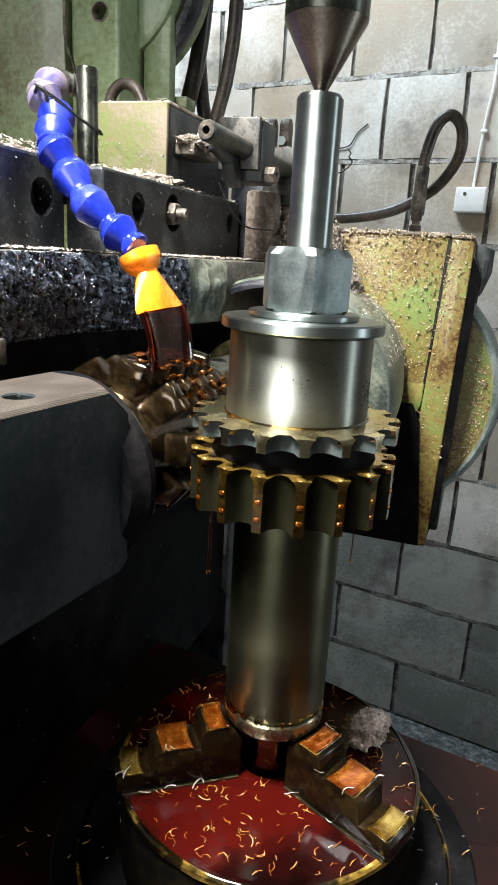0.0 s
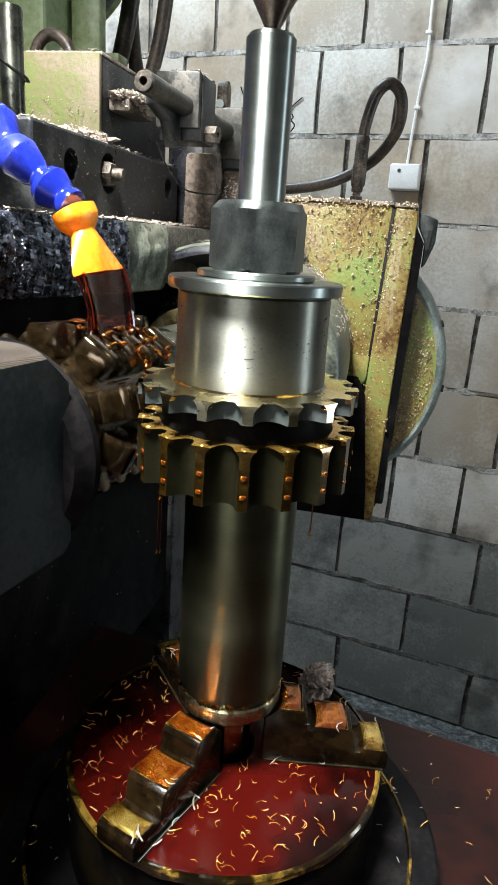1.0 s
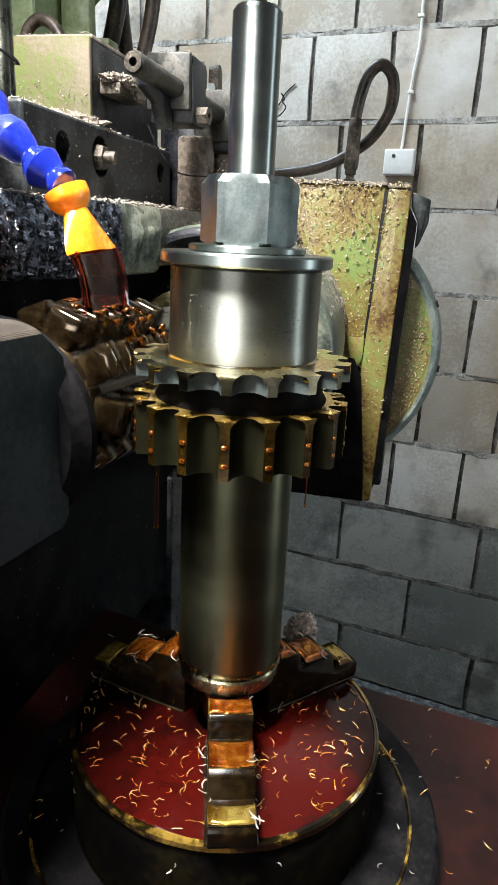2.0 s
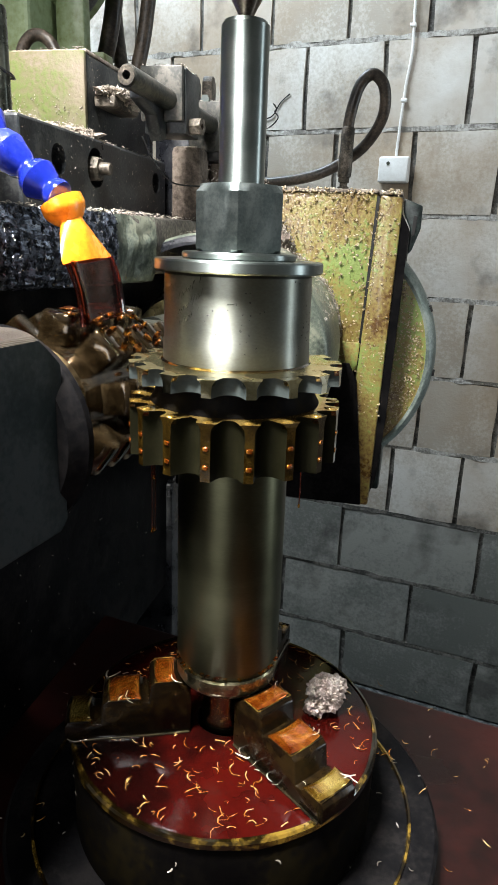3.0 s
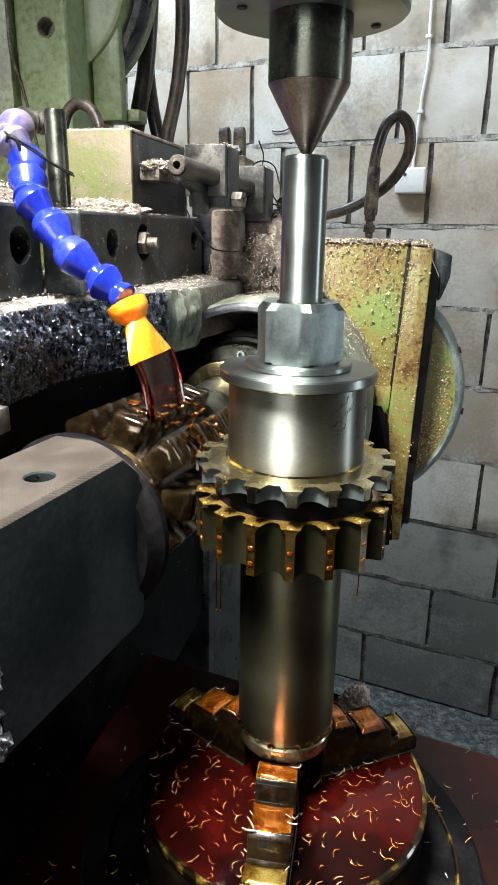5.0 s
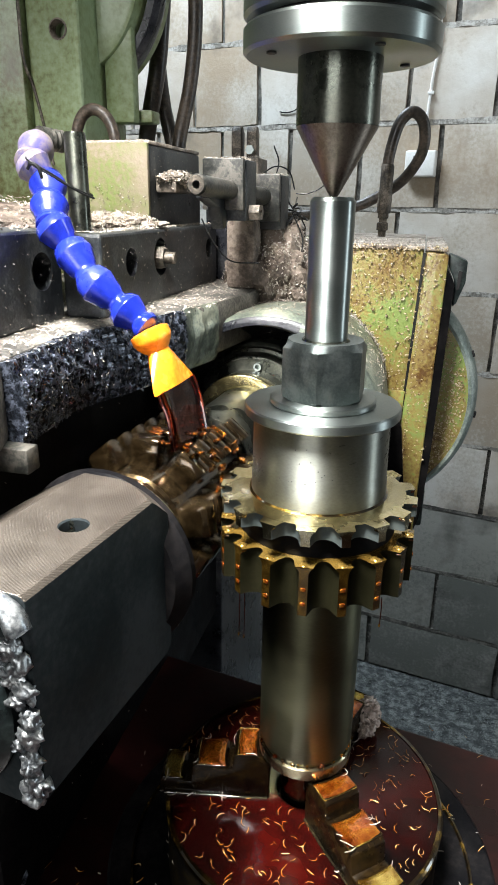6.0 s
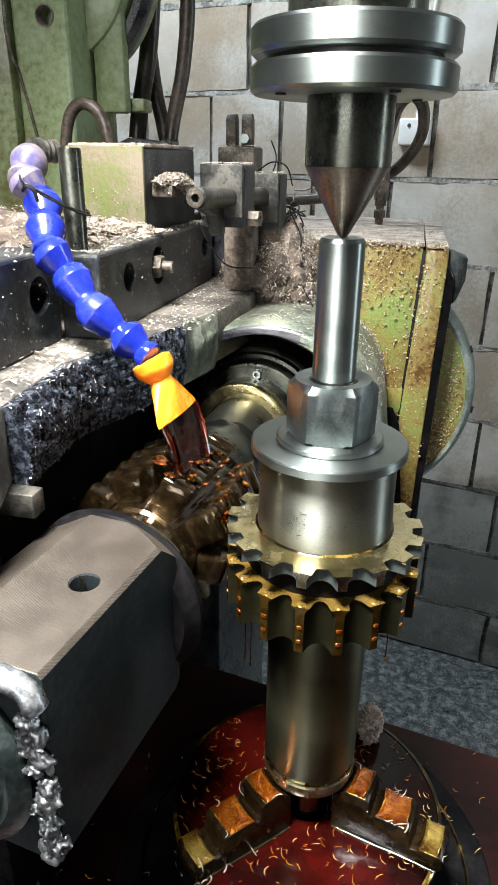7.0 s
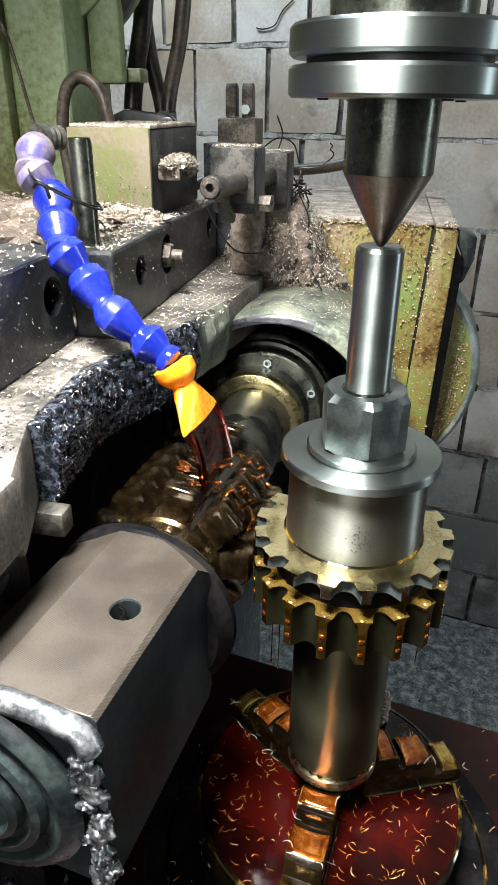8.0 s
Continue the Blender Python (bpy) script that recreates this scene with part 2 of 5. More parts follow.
FLOOR_CHIP = surface("grey_floor_chips", [(0.035, 0.040, 0.042), (0.10, 0.11, 0.11), (0.22, 0.235, 0.23)], 0.6, 0.2, 200, 900, 0)
CHIP_PINK = surface("dry_chip_clump", [(0.26, 0.20, 0.17), (0.50, 0.41, 0.365), (0.70, 0.60, 0.55)], 0.5, 0.1, 120, 600, 0.6, 0.001)
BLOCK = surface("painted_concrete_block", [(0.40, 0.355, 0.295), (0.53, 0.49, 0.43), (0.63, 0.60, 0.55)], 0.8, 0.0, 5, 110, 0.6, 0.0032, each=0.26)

def stain(m, scale, low, high, amount, colour=(0.10, 0.09, 0.075)):
    """Damp and oily blotches with outlines of their own."""
    t = m.node_tree
    b = t.nodes["Principled BSDF"]
    link = b.inputs["Base Color"].links[0]
    src = link.from_socket
    co, n, r = t.nodes.new("ShaderNodeTexCoord"), t.nodes.new("ShaderNodeTexNoise"), t.nodes.new("ShaderNodeMapRange")
    n.inputs["Scale"].default_value, n.inputs["Detail"].default_value, n.inputs["Roughness"].default_value = scale, 6, 0.6
    t.links.new(co.outputs["Object"], n.inputs["Vector"])
    r.inputs[1].default_value, r.inputs[2].default_value, r.inputs[3].default_value, r.inputs[4].default_value = low, high, 0.0, amount
    t.links.new(n.outputs["Fac"], r.inputs[0])
    mix = t.nodes.new("ShaderNodeMix")
    mix.data_type = "RGBA"
    t.links.new(r.outputs[0], mix.inputs[0])
    t.links.new(src, mix.inputs[6])
    mix.inputs[7].default_value = (*colour, 1)
    t.links.new(mix.outputs[2], b.inputs["Base Color"])


# brown grime, its strength also standing in for warm light on the wall
stain(BLOCK, 2.3, 0.42, 0.62, 0.70, (0.33, 0.235, 0.145))
stain(BLOCK, 4.5, 0.56, 0.68, 0.75)
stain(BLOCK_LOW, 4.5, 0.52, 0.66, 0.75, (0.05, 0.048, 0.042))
stain(GREEN_BLOCK, 26.0, 0.50, 0.62, 0.8, (0.20, 0.16, 0.115))
stain(GREEN_TOWER, 9.0, 0.60, 0.70, 0.7, (0.07, 0.06, 0.02))
MORTAR = surface("grey_mortar", [(0.05, 0.047, 0.042), (0.12, 0.113, 0.10), (0.22, 0.205, 0.185)], 0.9, 0.0, 24, 200, 0.7, 0.004)
FLOOR = surface("chip_strewn_concrete", [(0.025, 0.029, 0.030), (0.075, 0.083, 0.083), (0.20, 0.215, 0.21)], 0.75, 0.0, 40, 240, 0.8, 0.004)
PLASTER = surface("plain_plaster", [(0.50, 0.49, 0.465), (0.60, 0.59, 0.565)], 0.85, 0.0, 4, 60, 0.2, 0.002)
PLASTIC_WHITE = surface("white_plastic", [(0.72, 0.70, 0.66), (0.80, 0.79, 0.76)], 0.4, 0.0, 30, 200, 0.05, 0.0003)
# Dark pits, and solid discs and strips that paint the shade inside holes and seams
BORE = surface("hole_shade_and_pits", [(0.008, 0.008, 0.008), (0.02, 0.019, 0.018)], 0.5, 0.3, 60, 400, 0)


# ---- builders ----
def thing(name, label, category, group="", m=None):
    ob = tagged(new(name), label, category, group)
    ob.matrix_basis = m or Matrix()
    return ob


def mesh_of(bm, name, smooth=35):
    bmesh.ops.recalc_face_normals(bm, faces=bm.faces)
    me = bpy.data.meshes.new(name)
    bm.to_mesh(me)
    bm.free()
    if smooth:
        for p in me.polygons:
            p.use_smooth = True
        me.set_sharp_from_angle(angle=radians(smooth))
    return me


def part(name, bm, material, parent=None, label="", smooth=35, m=None):
    me = mesh_of(bm, name, smooth) if isinstance(bm, bmesh.types.BMesh) else bm
    if not me.materials:
        me.materials.append(material)
    ob = new(name, me)
    ob.parent = parent
    if m is not None:
        ob.matrix_basis = m
    if label:
        ob["label"] = label
    return ob


def box(x0, x1, y0, y1, z0, z1, bevel=0.0015, seg=2):
    bm = bmesh.new()
    bmesh.ops.create_cube(bm, size=1, matrix=Matrix.Translation(((x0 + x1) / 2, (y0 + y1) / 2, (z0 + z1) / 2)) @ Matrix.Diagonal((x1 - x0, y1 - y0, z1 - z0, 1)))
    if bevel:
        bmesh.ops.bevel(bm, geom=bm.edges[:], offset=bevel, segments=seg, affect="EDGES", profile=0.5)
    return bm


def lathe(profile, seg=64, cap=True, bm=None, ring=False):
    """Turned about z: rows of (radius, height), from one end to the other."""
    bm = bm or bmesh.new()
    rings = []
    for r, z in profile:
        if r < 1e-6:
            rings.append([bm.verts.new((0, 0, z))])
        else:
            rings.append([bm.verts.new((r * math.cos(2 * math.pi * k / seg), r * math.sin(2 * math.pi * k / seg), z)) for k in range(seg)])
    for a, b in zip(rings, rings[1:]):
        for k in range(seg):
            j = (k + 1) % seg
            if len(a) == 1 and len(b) == 1:
                continue
            if len(a) == 1:
                bm.faces.new((a[0], b[k], b[j]))
            elif len(b) == 1:
                bm.faces.new((a[k], a[j], b[0]))
            else:
                bm.faces.new((a[k], a[j], b[j], b[k]))
    if ring:
        for k in range(seg):
            j = (k + 1) % seg
            bm.faces.new((rings[-1][k], rings[-1][j], rings[0][j], rings[0][k]))
    elif cap:
        for loop in (rings[0], rings[-1]):
            if len(loop) > 2:
                bm.faces.new(loop)
    return bm


def lathe_along(p0, p1, profile, seg=40, ring=False):
    """The same, with height 0 at p0 and z pointing to p1."""
    bm = lathe(profile, seg, ring=ring)
    d = (Vector(p1) - Vector(p0))
    bm.transform(Matrix.Translation(p0) @ d.to_track_quat("Z", "Y").to_matrix().to_4x4())
    return bm


def smooth_path(points, n=6):
    """A rounded line through the points."""
    p = [Vector(q) for q in points]
    p = [2 * p[0] - p[1]] + p + [2 * p[-1] - p[-2]]
    out = []
    for i in range(1, len(p) - 2):
        for k in range(n):
            t = k / n
            a, b, c, d = p[i - 1:i + 3]
            out.append(0.5 * ((2 * b) + (c - a) * t + (2 * a - 5 * b + 4 * c - d) * t * t + (3 * b - 3 * c + d - a) * t ** 3))
    return out + [p[-2]]


def tube(points, r, seg=12, n=6, bm=None):
    """A bar of round section along a rounded line."""
    path = smooth_path(points, n) if n > 1 else [Vector(q) for q in points]
    bm = bm or bmesh.new()
    rings, side = [], None
    for i, q in enumerate(path):
        d = (path[min(i + 1, len(path) - 1)] - path[max(i - 1, 0)]).normalized()
        side = d.orthogonal().normalized() if side is None else (side - d * side.dot(d)).normalized()
        up = d.cross(side)
        rings.append([bm.verts.new(q + r * (math.cos(2 * math.pi * k / seg) * side + math.sin(2 * math.pi * k / seg) * up)) for k in range(seg)])
    for a, b in zip(rings, rings[1:]):
        for k in range(seg):
            bm.faces.new((a[k], a[(k + 1) % seg], b[(k + 1) % seg], b[k]))
    bm.faces.new(rings[0]), bm.faces.new(rings[-1])
    return bm


def prism(outline, axis, lo, hi, bevel=0.0):
    """An outline in the two other axes, drawn out along one axis."""
    bm = bmesh.new()
    put = {"x": lambda u, v, w: (w, u, v), "y": lambda u, v, w: (u, w, v), "z": lambda u, v, w: (u, v, w)}[axis]
    a = [bm.verts.new(put(u, v, lo)) for u, v in outline]
    b = [bm.verts.new(put(u, v, hi)) for u, v in outline]
    bm.faces.new(a), bm.faces.new(b)
    for k in range(len(a)):
        j = (k + 1) % len(a)
        bm.faces.new((a[k], a[j], b[j], b[k]))
    if bevel:
        bmesh.ops.recalc_face_normals(bm, faces=bm.faces)
        bmesh.ops.bevel(bm, geom=[e for e in bm.edges if e.calc_face_angle(0) > 0.3], offset=bevel, segments=2, affect="EDGES", profile=0.5)
    return bm


def slivers(rng, places, length, width, curl=0.8):
    """Curled three-sided slivers of metal at (place, up) pairs."""
    verts, faces = [], []
    for place, up in places:
        up = Vector(up).normalized()
        yaw = rng.uniform(0, 2 * math.pi)
        a = up.orthogonal().normalized()
        b = up.cross(a)
        d = math.cos(yaw) * a + math.sin(yaw) * b
        d = (d + up * rng.uniform(-0.25, 0.5)).normalized()
        s = d.cross(up).normalized()
        u = s.cross(d)
        ln, w, c = length * rng.uniform(0.45, 1.4), width * rng.uniform(0.6, 1.5), curl * rng.uniform(-1, 1.6)
        base = len(verts)
        for k in range(4):
            t = k / 3 - 0.5
            q = Vector(place) + d * (ln * t) + s * (ln * c * (t * t - 0.1)) + u * (ln * 0.25 * c * t)
            ww = w * (1 - 0.6 * abs(t))
            verts += [q + s * ww, q - s * ww, q + u * ww * 0.8]
        for k in range(3):
            i = base + 3 * k
            faces += [(i, i + 1, i + 4, i + 3), (i + 1, i + 2, i + 5, i + 4), (i + 2, i, i + 3, i + 5)]
        faces += [(base, base + 2, base + 1), (base + 9, base + 10, base + 11)]
    me = bpy.data.meshes.new("slivers")
    me.from_pydata([tuple(v) for v in verts], [], faces)
    return me


def lump(cx, cy, cz, rx, ry, rz, seed, rough=0.3, sub=3, freq=3.0):
    """An uneven heap."""
    bm = bmesh.new()
    bmesh.ops.create_icosphere(bm, subdivisions=sub, radius=1)
    for v in bm.verts:
        q = v.co * freq + Vector((seed, seed * 1.7, 0))
        k = 1 + rough * (noise.noise(q) + 0.5 * noise.noise(q * 2.7) + 0.3 * noise.noise(q * 6))
        v.co = Vector((cx + v.co.x * rx * k, cy + v.co.y * ry * k, cz + v.co.z * rz * k))
    return bm


def bent_plate(rows, cols, f, thick):
    """A sheet f(u, v) -> (place, normal) with thickness."""
    bm = bmesh.new()
    a = [[None] * (cols + 1) for _ in range(rows + 1)]
    b = [[None] * (cols + 1) for _ in range(rows + 1)]
    for i in range(rows + 1):
        for j in range(cols + 1):
            p, nrm = f(i / rows, j / cols)
            a[i][j], b[i][j] = bm.verts.new(p), bm.verts.new(Vector(p) - thick * Vector(nrm))
    for i in range(rows):
        for j in range(cols):
            bm.faces.new((a[i][j], a[i + 1][j], a[i + 1][j + 1], a[i][j + 1]))
            bm.faces.new((b[i][j], b[i][j + 1], b[i + 1][j + 1], b[i + 1][j]))
    for i in range(rows):
        bm.faces.new((a[i][0], b[i][0], b[i + 1][0], a[i + 1][0]))
        bm.faces.new((a[i][cols], a[i + 1][cols], b[i + 1][cols], b[i][cols]))
    for j in range(cols):
        bm.faces.new((a[0][j], a[0][j + 1], b[0][j + 1], b[0][j]))
        bm.faces.new((a[rows][j], b[rows][j], b[rows][j + 1], a[rows][j + 1]))
    return bm


def cut(ob, bm):
    """Take a body out of a mesh for good."""
    tool = new("tool", mesh_of(bm, "tool", 0))
    mod = ob.modifiers.new("cut", "BOOLEAN")
    mod.object, mod.operation, mod.solver = tool, "DIFFERENCE", "EXACT"
    bpy.context.view_layer.update()
    me = bpy.data.meshes.new_from_object(ob.evaluated_get(bpy.context.evaluated_depsgraph_get()))
    ob.modifiers.remove(mod)
    old, ob.data = ob.data, me
    bpy.data.meshes.remove(old)
    bpy.data.objects.remove(tool)
    for p in me.polygons:
        p.use_smooth = True
    me.set_sharp_from_angle(angle=radians(14))
    return ob

# ---- the shell of the room ----
GROUND = -0.05
WALL = pose(0.064, 1.575, 0, 0, 0, -10)     # x runs along the block wall, y into it
floor = tagged(part("floor", box(-3.2, 3.2, -3.2, 2.4, GROUND - 0.1, GROUND, 0), FLOOR), "grey concrete floor strewn with metal chips", "floor", kind="structure")
ceiling = tagged(part("ceiling", box(-3.2, 3.2, -3.2, 2.4, 3.1, 3.2, 0), PLASTER), "plain plastered workshop ceiling", "ceiling", kind="structure")
tagged(part("wall_south", box(-3.2, 3.2, -3.3, -3.2, GROUND, 3.1, 0), PLASTER), "plain plastered workshop wall", "wall", kind="structure")
window = tagged(new("window_1"), "bright workshop window with a plain frame", "window", kind="structure")
for x0, x1, z0, z1 in ((-1.08, -1.02, 1.17, 2.53), (0.52, 0.58, 1.17, 2.53), (-1.02, 0.52, 1.17, 1.23), (-1.02, 0.52, 2.47, 2.53)):
    part("window_frame", box(x0, x1, -3.2, -3.12, z0, z1, 0.004), PLASTIC_WHITE, window)
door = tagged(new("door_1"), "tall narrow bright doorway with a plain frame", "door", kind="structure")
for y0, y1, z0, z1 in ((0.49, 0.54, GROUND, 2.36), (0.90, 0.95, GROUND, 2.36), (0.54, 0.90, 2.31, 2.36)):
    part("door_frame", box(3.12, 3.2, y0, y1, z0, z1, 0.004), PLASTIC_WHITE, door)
tagged(part("wall_west", box(-3.3, -3.2, -3.2, 2.4, GROUND, 3.1, 0), PLASTER), "plain plastered workshop wall", "wall", kind="structure")
tagged(part("wall_east", box(3.2, 3.3, -3.2, 2.4, GROUND, 3.1, 0), PLASTER), "plain plastered workshop wall", "wall", kind="structure")
wall_north = tagged(part("wall_north", box(-3.3, 3.3, 0.012, 0.2, GROUND, 3.1, 0), MORTAR, m=WALL), "painted concrete block wall with rough grey mortar joints", "wall", kind="structure")

# ---- the machine's fixed castings ----
rng = random.Random(7)


def hob_head():
    """The casting over the cutter: a shelf, its lip caked with black chips, and the arched wall round the spindle."""
    head = thing("hob_head_casting", "dark oily cast iron hob head covered in metal chips", "machine part")
    shelf = [(-0.62, -0.10), (-0.133, -0.10), (-0.150, -0.055), (-0.157, 0.02), (-0.136, 0.075), (-0.122, 0.13), (-0.108, 0.19), (-0.100, 0.24), (-0.100, 0.46), (-0.62, 0.46)]
    part("shelf", prism(shelf, "z", 1.302, 1.3440, 0.003), CAST_DUSTY, head, "chip-dusted iron shelf")
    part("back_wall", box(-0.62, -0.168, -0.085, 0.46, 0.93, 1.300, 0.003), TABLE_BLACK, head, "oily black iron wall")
    # arched wall about the spindle
    arch = bmesh.new()
    n = 64
    rows = [(0.186, 0.087, 0.0900), (0.1868, 0.086, 0.0935), (0.1885, 0.085, 0.0965), (0.193, 0.084, 0.0987), (0.22, 0.080, 0.100), (0.26, 0.062, 0.098), (0.30, 0.060, 0.096), (0.358, 0.060, 0.090)]
    rings = []
    for y, ri, ro in rows:
        rings.append(([arch.verts.new((-0.080 + ri * math.cos(2 * math.pi * k / n), y, 1.240 + ri * math.sin(2 * math.pi * k / n))) for k in range(n)],
                      [arch.verts.new((-0.072 + ro * math.cos(2 * math.pi * k / n), y, 1.236 + ro * math.sin(2 * math.pi * k / n))) for k in range(n)]))
    for (ai, ao), (bi, bo) in zip(rings, rings[1:]):
        for k in range(n):
            j = (k + 1) % n
            arch.faces.new((ai[k], ai[j], bi[j], bi[k])), arch.faces.new((ao[k], bo[k], bo[j], ao[j]))
    for i, o in (rings[0], rings[-1]):
        for k in range(n):
            j = (k + 1) % n
            arch.faces.new((i[k], o[k], o[j], i[j]))
    wall = part("arch", arch, CAST_GREEN, head, "worn grey-green iron arch")
    wall.data.materials.append(BLACK_OILY)
    # front edge and hollow are coloured black for the cavity's shade
    for p in wall.data.polygons:
        if (p.center.y < 0.1885 and p.center.x < -0.045) or Vector((p.center.x + 0.08, p.center.z - 1.24)).length < 0.0855:
            p.material_index = 1
    part("inner_bore", lathe_along((-0.080, 0.30, 1.240), (-0.080, 0.5, 1.240), [(0.0, 0.0), (0.0595, 0.0), (0.0595, 0.06)]), BORE, head, smooth=35)
    # lip caked with black chips
    line = smooth_path([(-0.148, -0.055, 1.322), (-0.1515, -0.015, 1.322), (-0.153, 0.02, 1.322), (-0.136, 0.072, 1.322), (-0.124, 0.125, 1.318), (-0.112, 0.178, 1.318)], 10)

    def lip(u, v):
        q = line[min(int(u * (len(line) - 1)), len(line) - 1)]
        out = 0.010 * math.sin(math.pi * (0.15 + 0.75 * v)) * (1 - 0.55 * u)
        k = noise.noise(Vector((q.y * 90, v * 6, 3))) + 0.6 * noise.noise(Vector((q.y * 240, v * 17, 9)))
        return (q.x + out + 0.0022 * k, q.y, 1.3440 - 0.0465 * v + 0.0012 * k), (1, 0, 0.2)

    part("caked_lip", bent_plate(90, 24, lambda u, v: lip(0.80 * u, v), 0.012), CHIP_BLACK, head, "lip caked with oily black chips", smooth=0)

    def bare(u, v):
        (x, y, z), nrm = lip(0.79 + 0.21 * u, v)
        return (x - 0.0015, y, z), nrm

    part("bare_lip", bent_plate(24, 12, bare, 0.011), CAST_GREEN, head, "bare worn grey-green lip", smooth=60)
    spots = []
    for _ in range(2600):
        (x, y, z), _n = lip(0.82 * rng.random() ** 0.9, rng.random())
        spots.append(((x + 0.0004, y, z), (1, rng.uniform(-0.4, 0.4), rng.uniform(-0.2, 0.8))))
    tagged(part("chip_crust", slivers(rng, spots[:2350], 0.0027, 0.0005), CHIP_BLACK, head, smooth=0), kind="stuff")
    # pale slivers stand for glints on the crust
    tagged(part("crust_glints", slivers(rng, spots[2350:], 0.0022, 0.00032), CHIP, head, smooth=0), kind="stuff")
    # stepped foot at the near end of the shelf
    part("near_step", box(-0.185, -0.131, -0.155, -0.098, 1.309, 1.3435, 0.004), CAST_DUSTY, head, "dusty iron step")
    part("key_block", box(-0.172, -0.1335, -0.066, -0.055, 1.290, 1.303, 0.0012), GREASE_DARK, head, "small iron key")
    return head


hob_head()


def plate():
    """The drilled bar that clamps the slide."""
    p = thing("clamp_plate", "black iron clamp plate with drilled holes and a hex bolt", "plate")
    bar = part("bar", box(-0.182, -0.1545, 0.068, 0.322, 1.3440, 1.3975, 0.002), BLACK_PAINT, p)
    for y, r in ((0.116, 0.0100), (0.172, 0.0140), (0.296, 0.0090)):
        cut(bar, lathe_along((-0.168, y, 1.377), (-0.1, y, 1.377), [(0, 0), (r, 0), (r, 0.03), (0, 0.03)], 28))
    bolt = part("bolt", lathe_along((-0.172, 0.171, 1.3765), (-0.1, 0.171, 1.3765), [(0, 0), (0.0092, 0), (0.0092, 0.0195), (0.0078, 0.0220), (0, 0.0220)], 6), RUST_STEEL, p, "dusty steel hex bolt", smooth=0)
    part("bolt_tip", lathe_along((-0.152, 0.171, 1.3765), (-0.1, 0.171, 1.3765), [(0, 0), (0.0045, 0), (0.0045, 0.0090), (0.0038, 0.0100), (0, 0.0100)], 16), RUST_STEEL, bolt)
    return p


plate()
left = thing("slide_block", "black iron slide block with a large counterbored hole", "machine part")
lb = part("body", box(-0.62, -0.181, -0.098, 0.066, 1.3440, 1.4005, 0.002), BLACK_PAINT, left)
cut(lb, lathe_along((-0.198, 0.042, 1.376), (-0.1, 0.042, 1.376), [(0, 0), (0.0115, 0), (0.0115, 0.04), (0, 0.04)], 32))
part("counterbore_rim", lathe_along((-0.1975, 0.042, 1.376), (-0.1, 0.042, 1.376), [(0.0058, 0), (0.0112, 0), (0.0112, 0.004), (0.0058, 0.004)], 32, True), STEEL_DARK, left)

post = thing("round_post", "grey round steel post standing on the slide", "post")
part("rod", lathe([(0.0, 1.3385), (0.0069, 1.3385), (0.0069, 1.4555), (0.0062, 1.4575), (0.0, 1.4575)], 32), STEEL_DARK, post, m=Matrix.Translation((-0.1755, 0.0845, 0)))


def valve_block():
    v = thing("valve_block", "valve block with lime green front and black side, dusted with chips", "valve block")
    part("body", box(-0.232, -0.1705, 0.194, 0.318, 1.3985, 1.4590, 0.0015), BLACK_PAINT, v, "black painted block")
    part("front_cover", box(-0.2325, -0.1700, 0.1890, 0.1936, 1.3985, 1.4602, 0.0012), GREEN_BLOCK, v, "lime green painted cover")
    part("top_cover", box(-0.2325, -0.1705, 0.1945, 0.318, 1.4594, 1.4622, 0.0008), DUST_TAN, v, "chip-dusted top")
    part("lug", box(-0.170, -0.152, 0.203, 0.252, 1.424, 1.4335, 0.0025), RUST_STEEL, v, "dusty steel lug")
    part("screw", lathe_along((-0.158, 0.212, 1.4335), (-0.158, 0.212, 1.5), [(0, 0), (0.004, 0), (0.004, 0.003), (0, 0.003)], 6), RUST_STEEL, v, smooth=0)
    return v


valve_block()


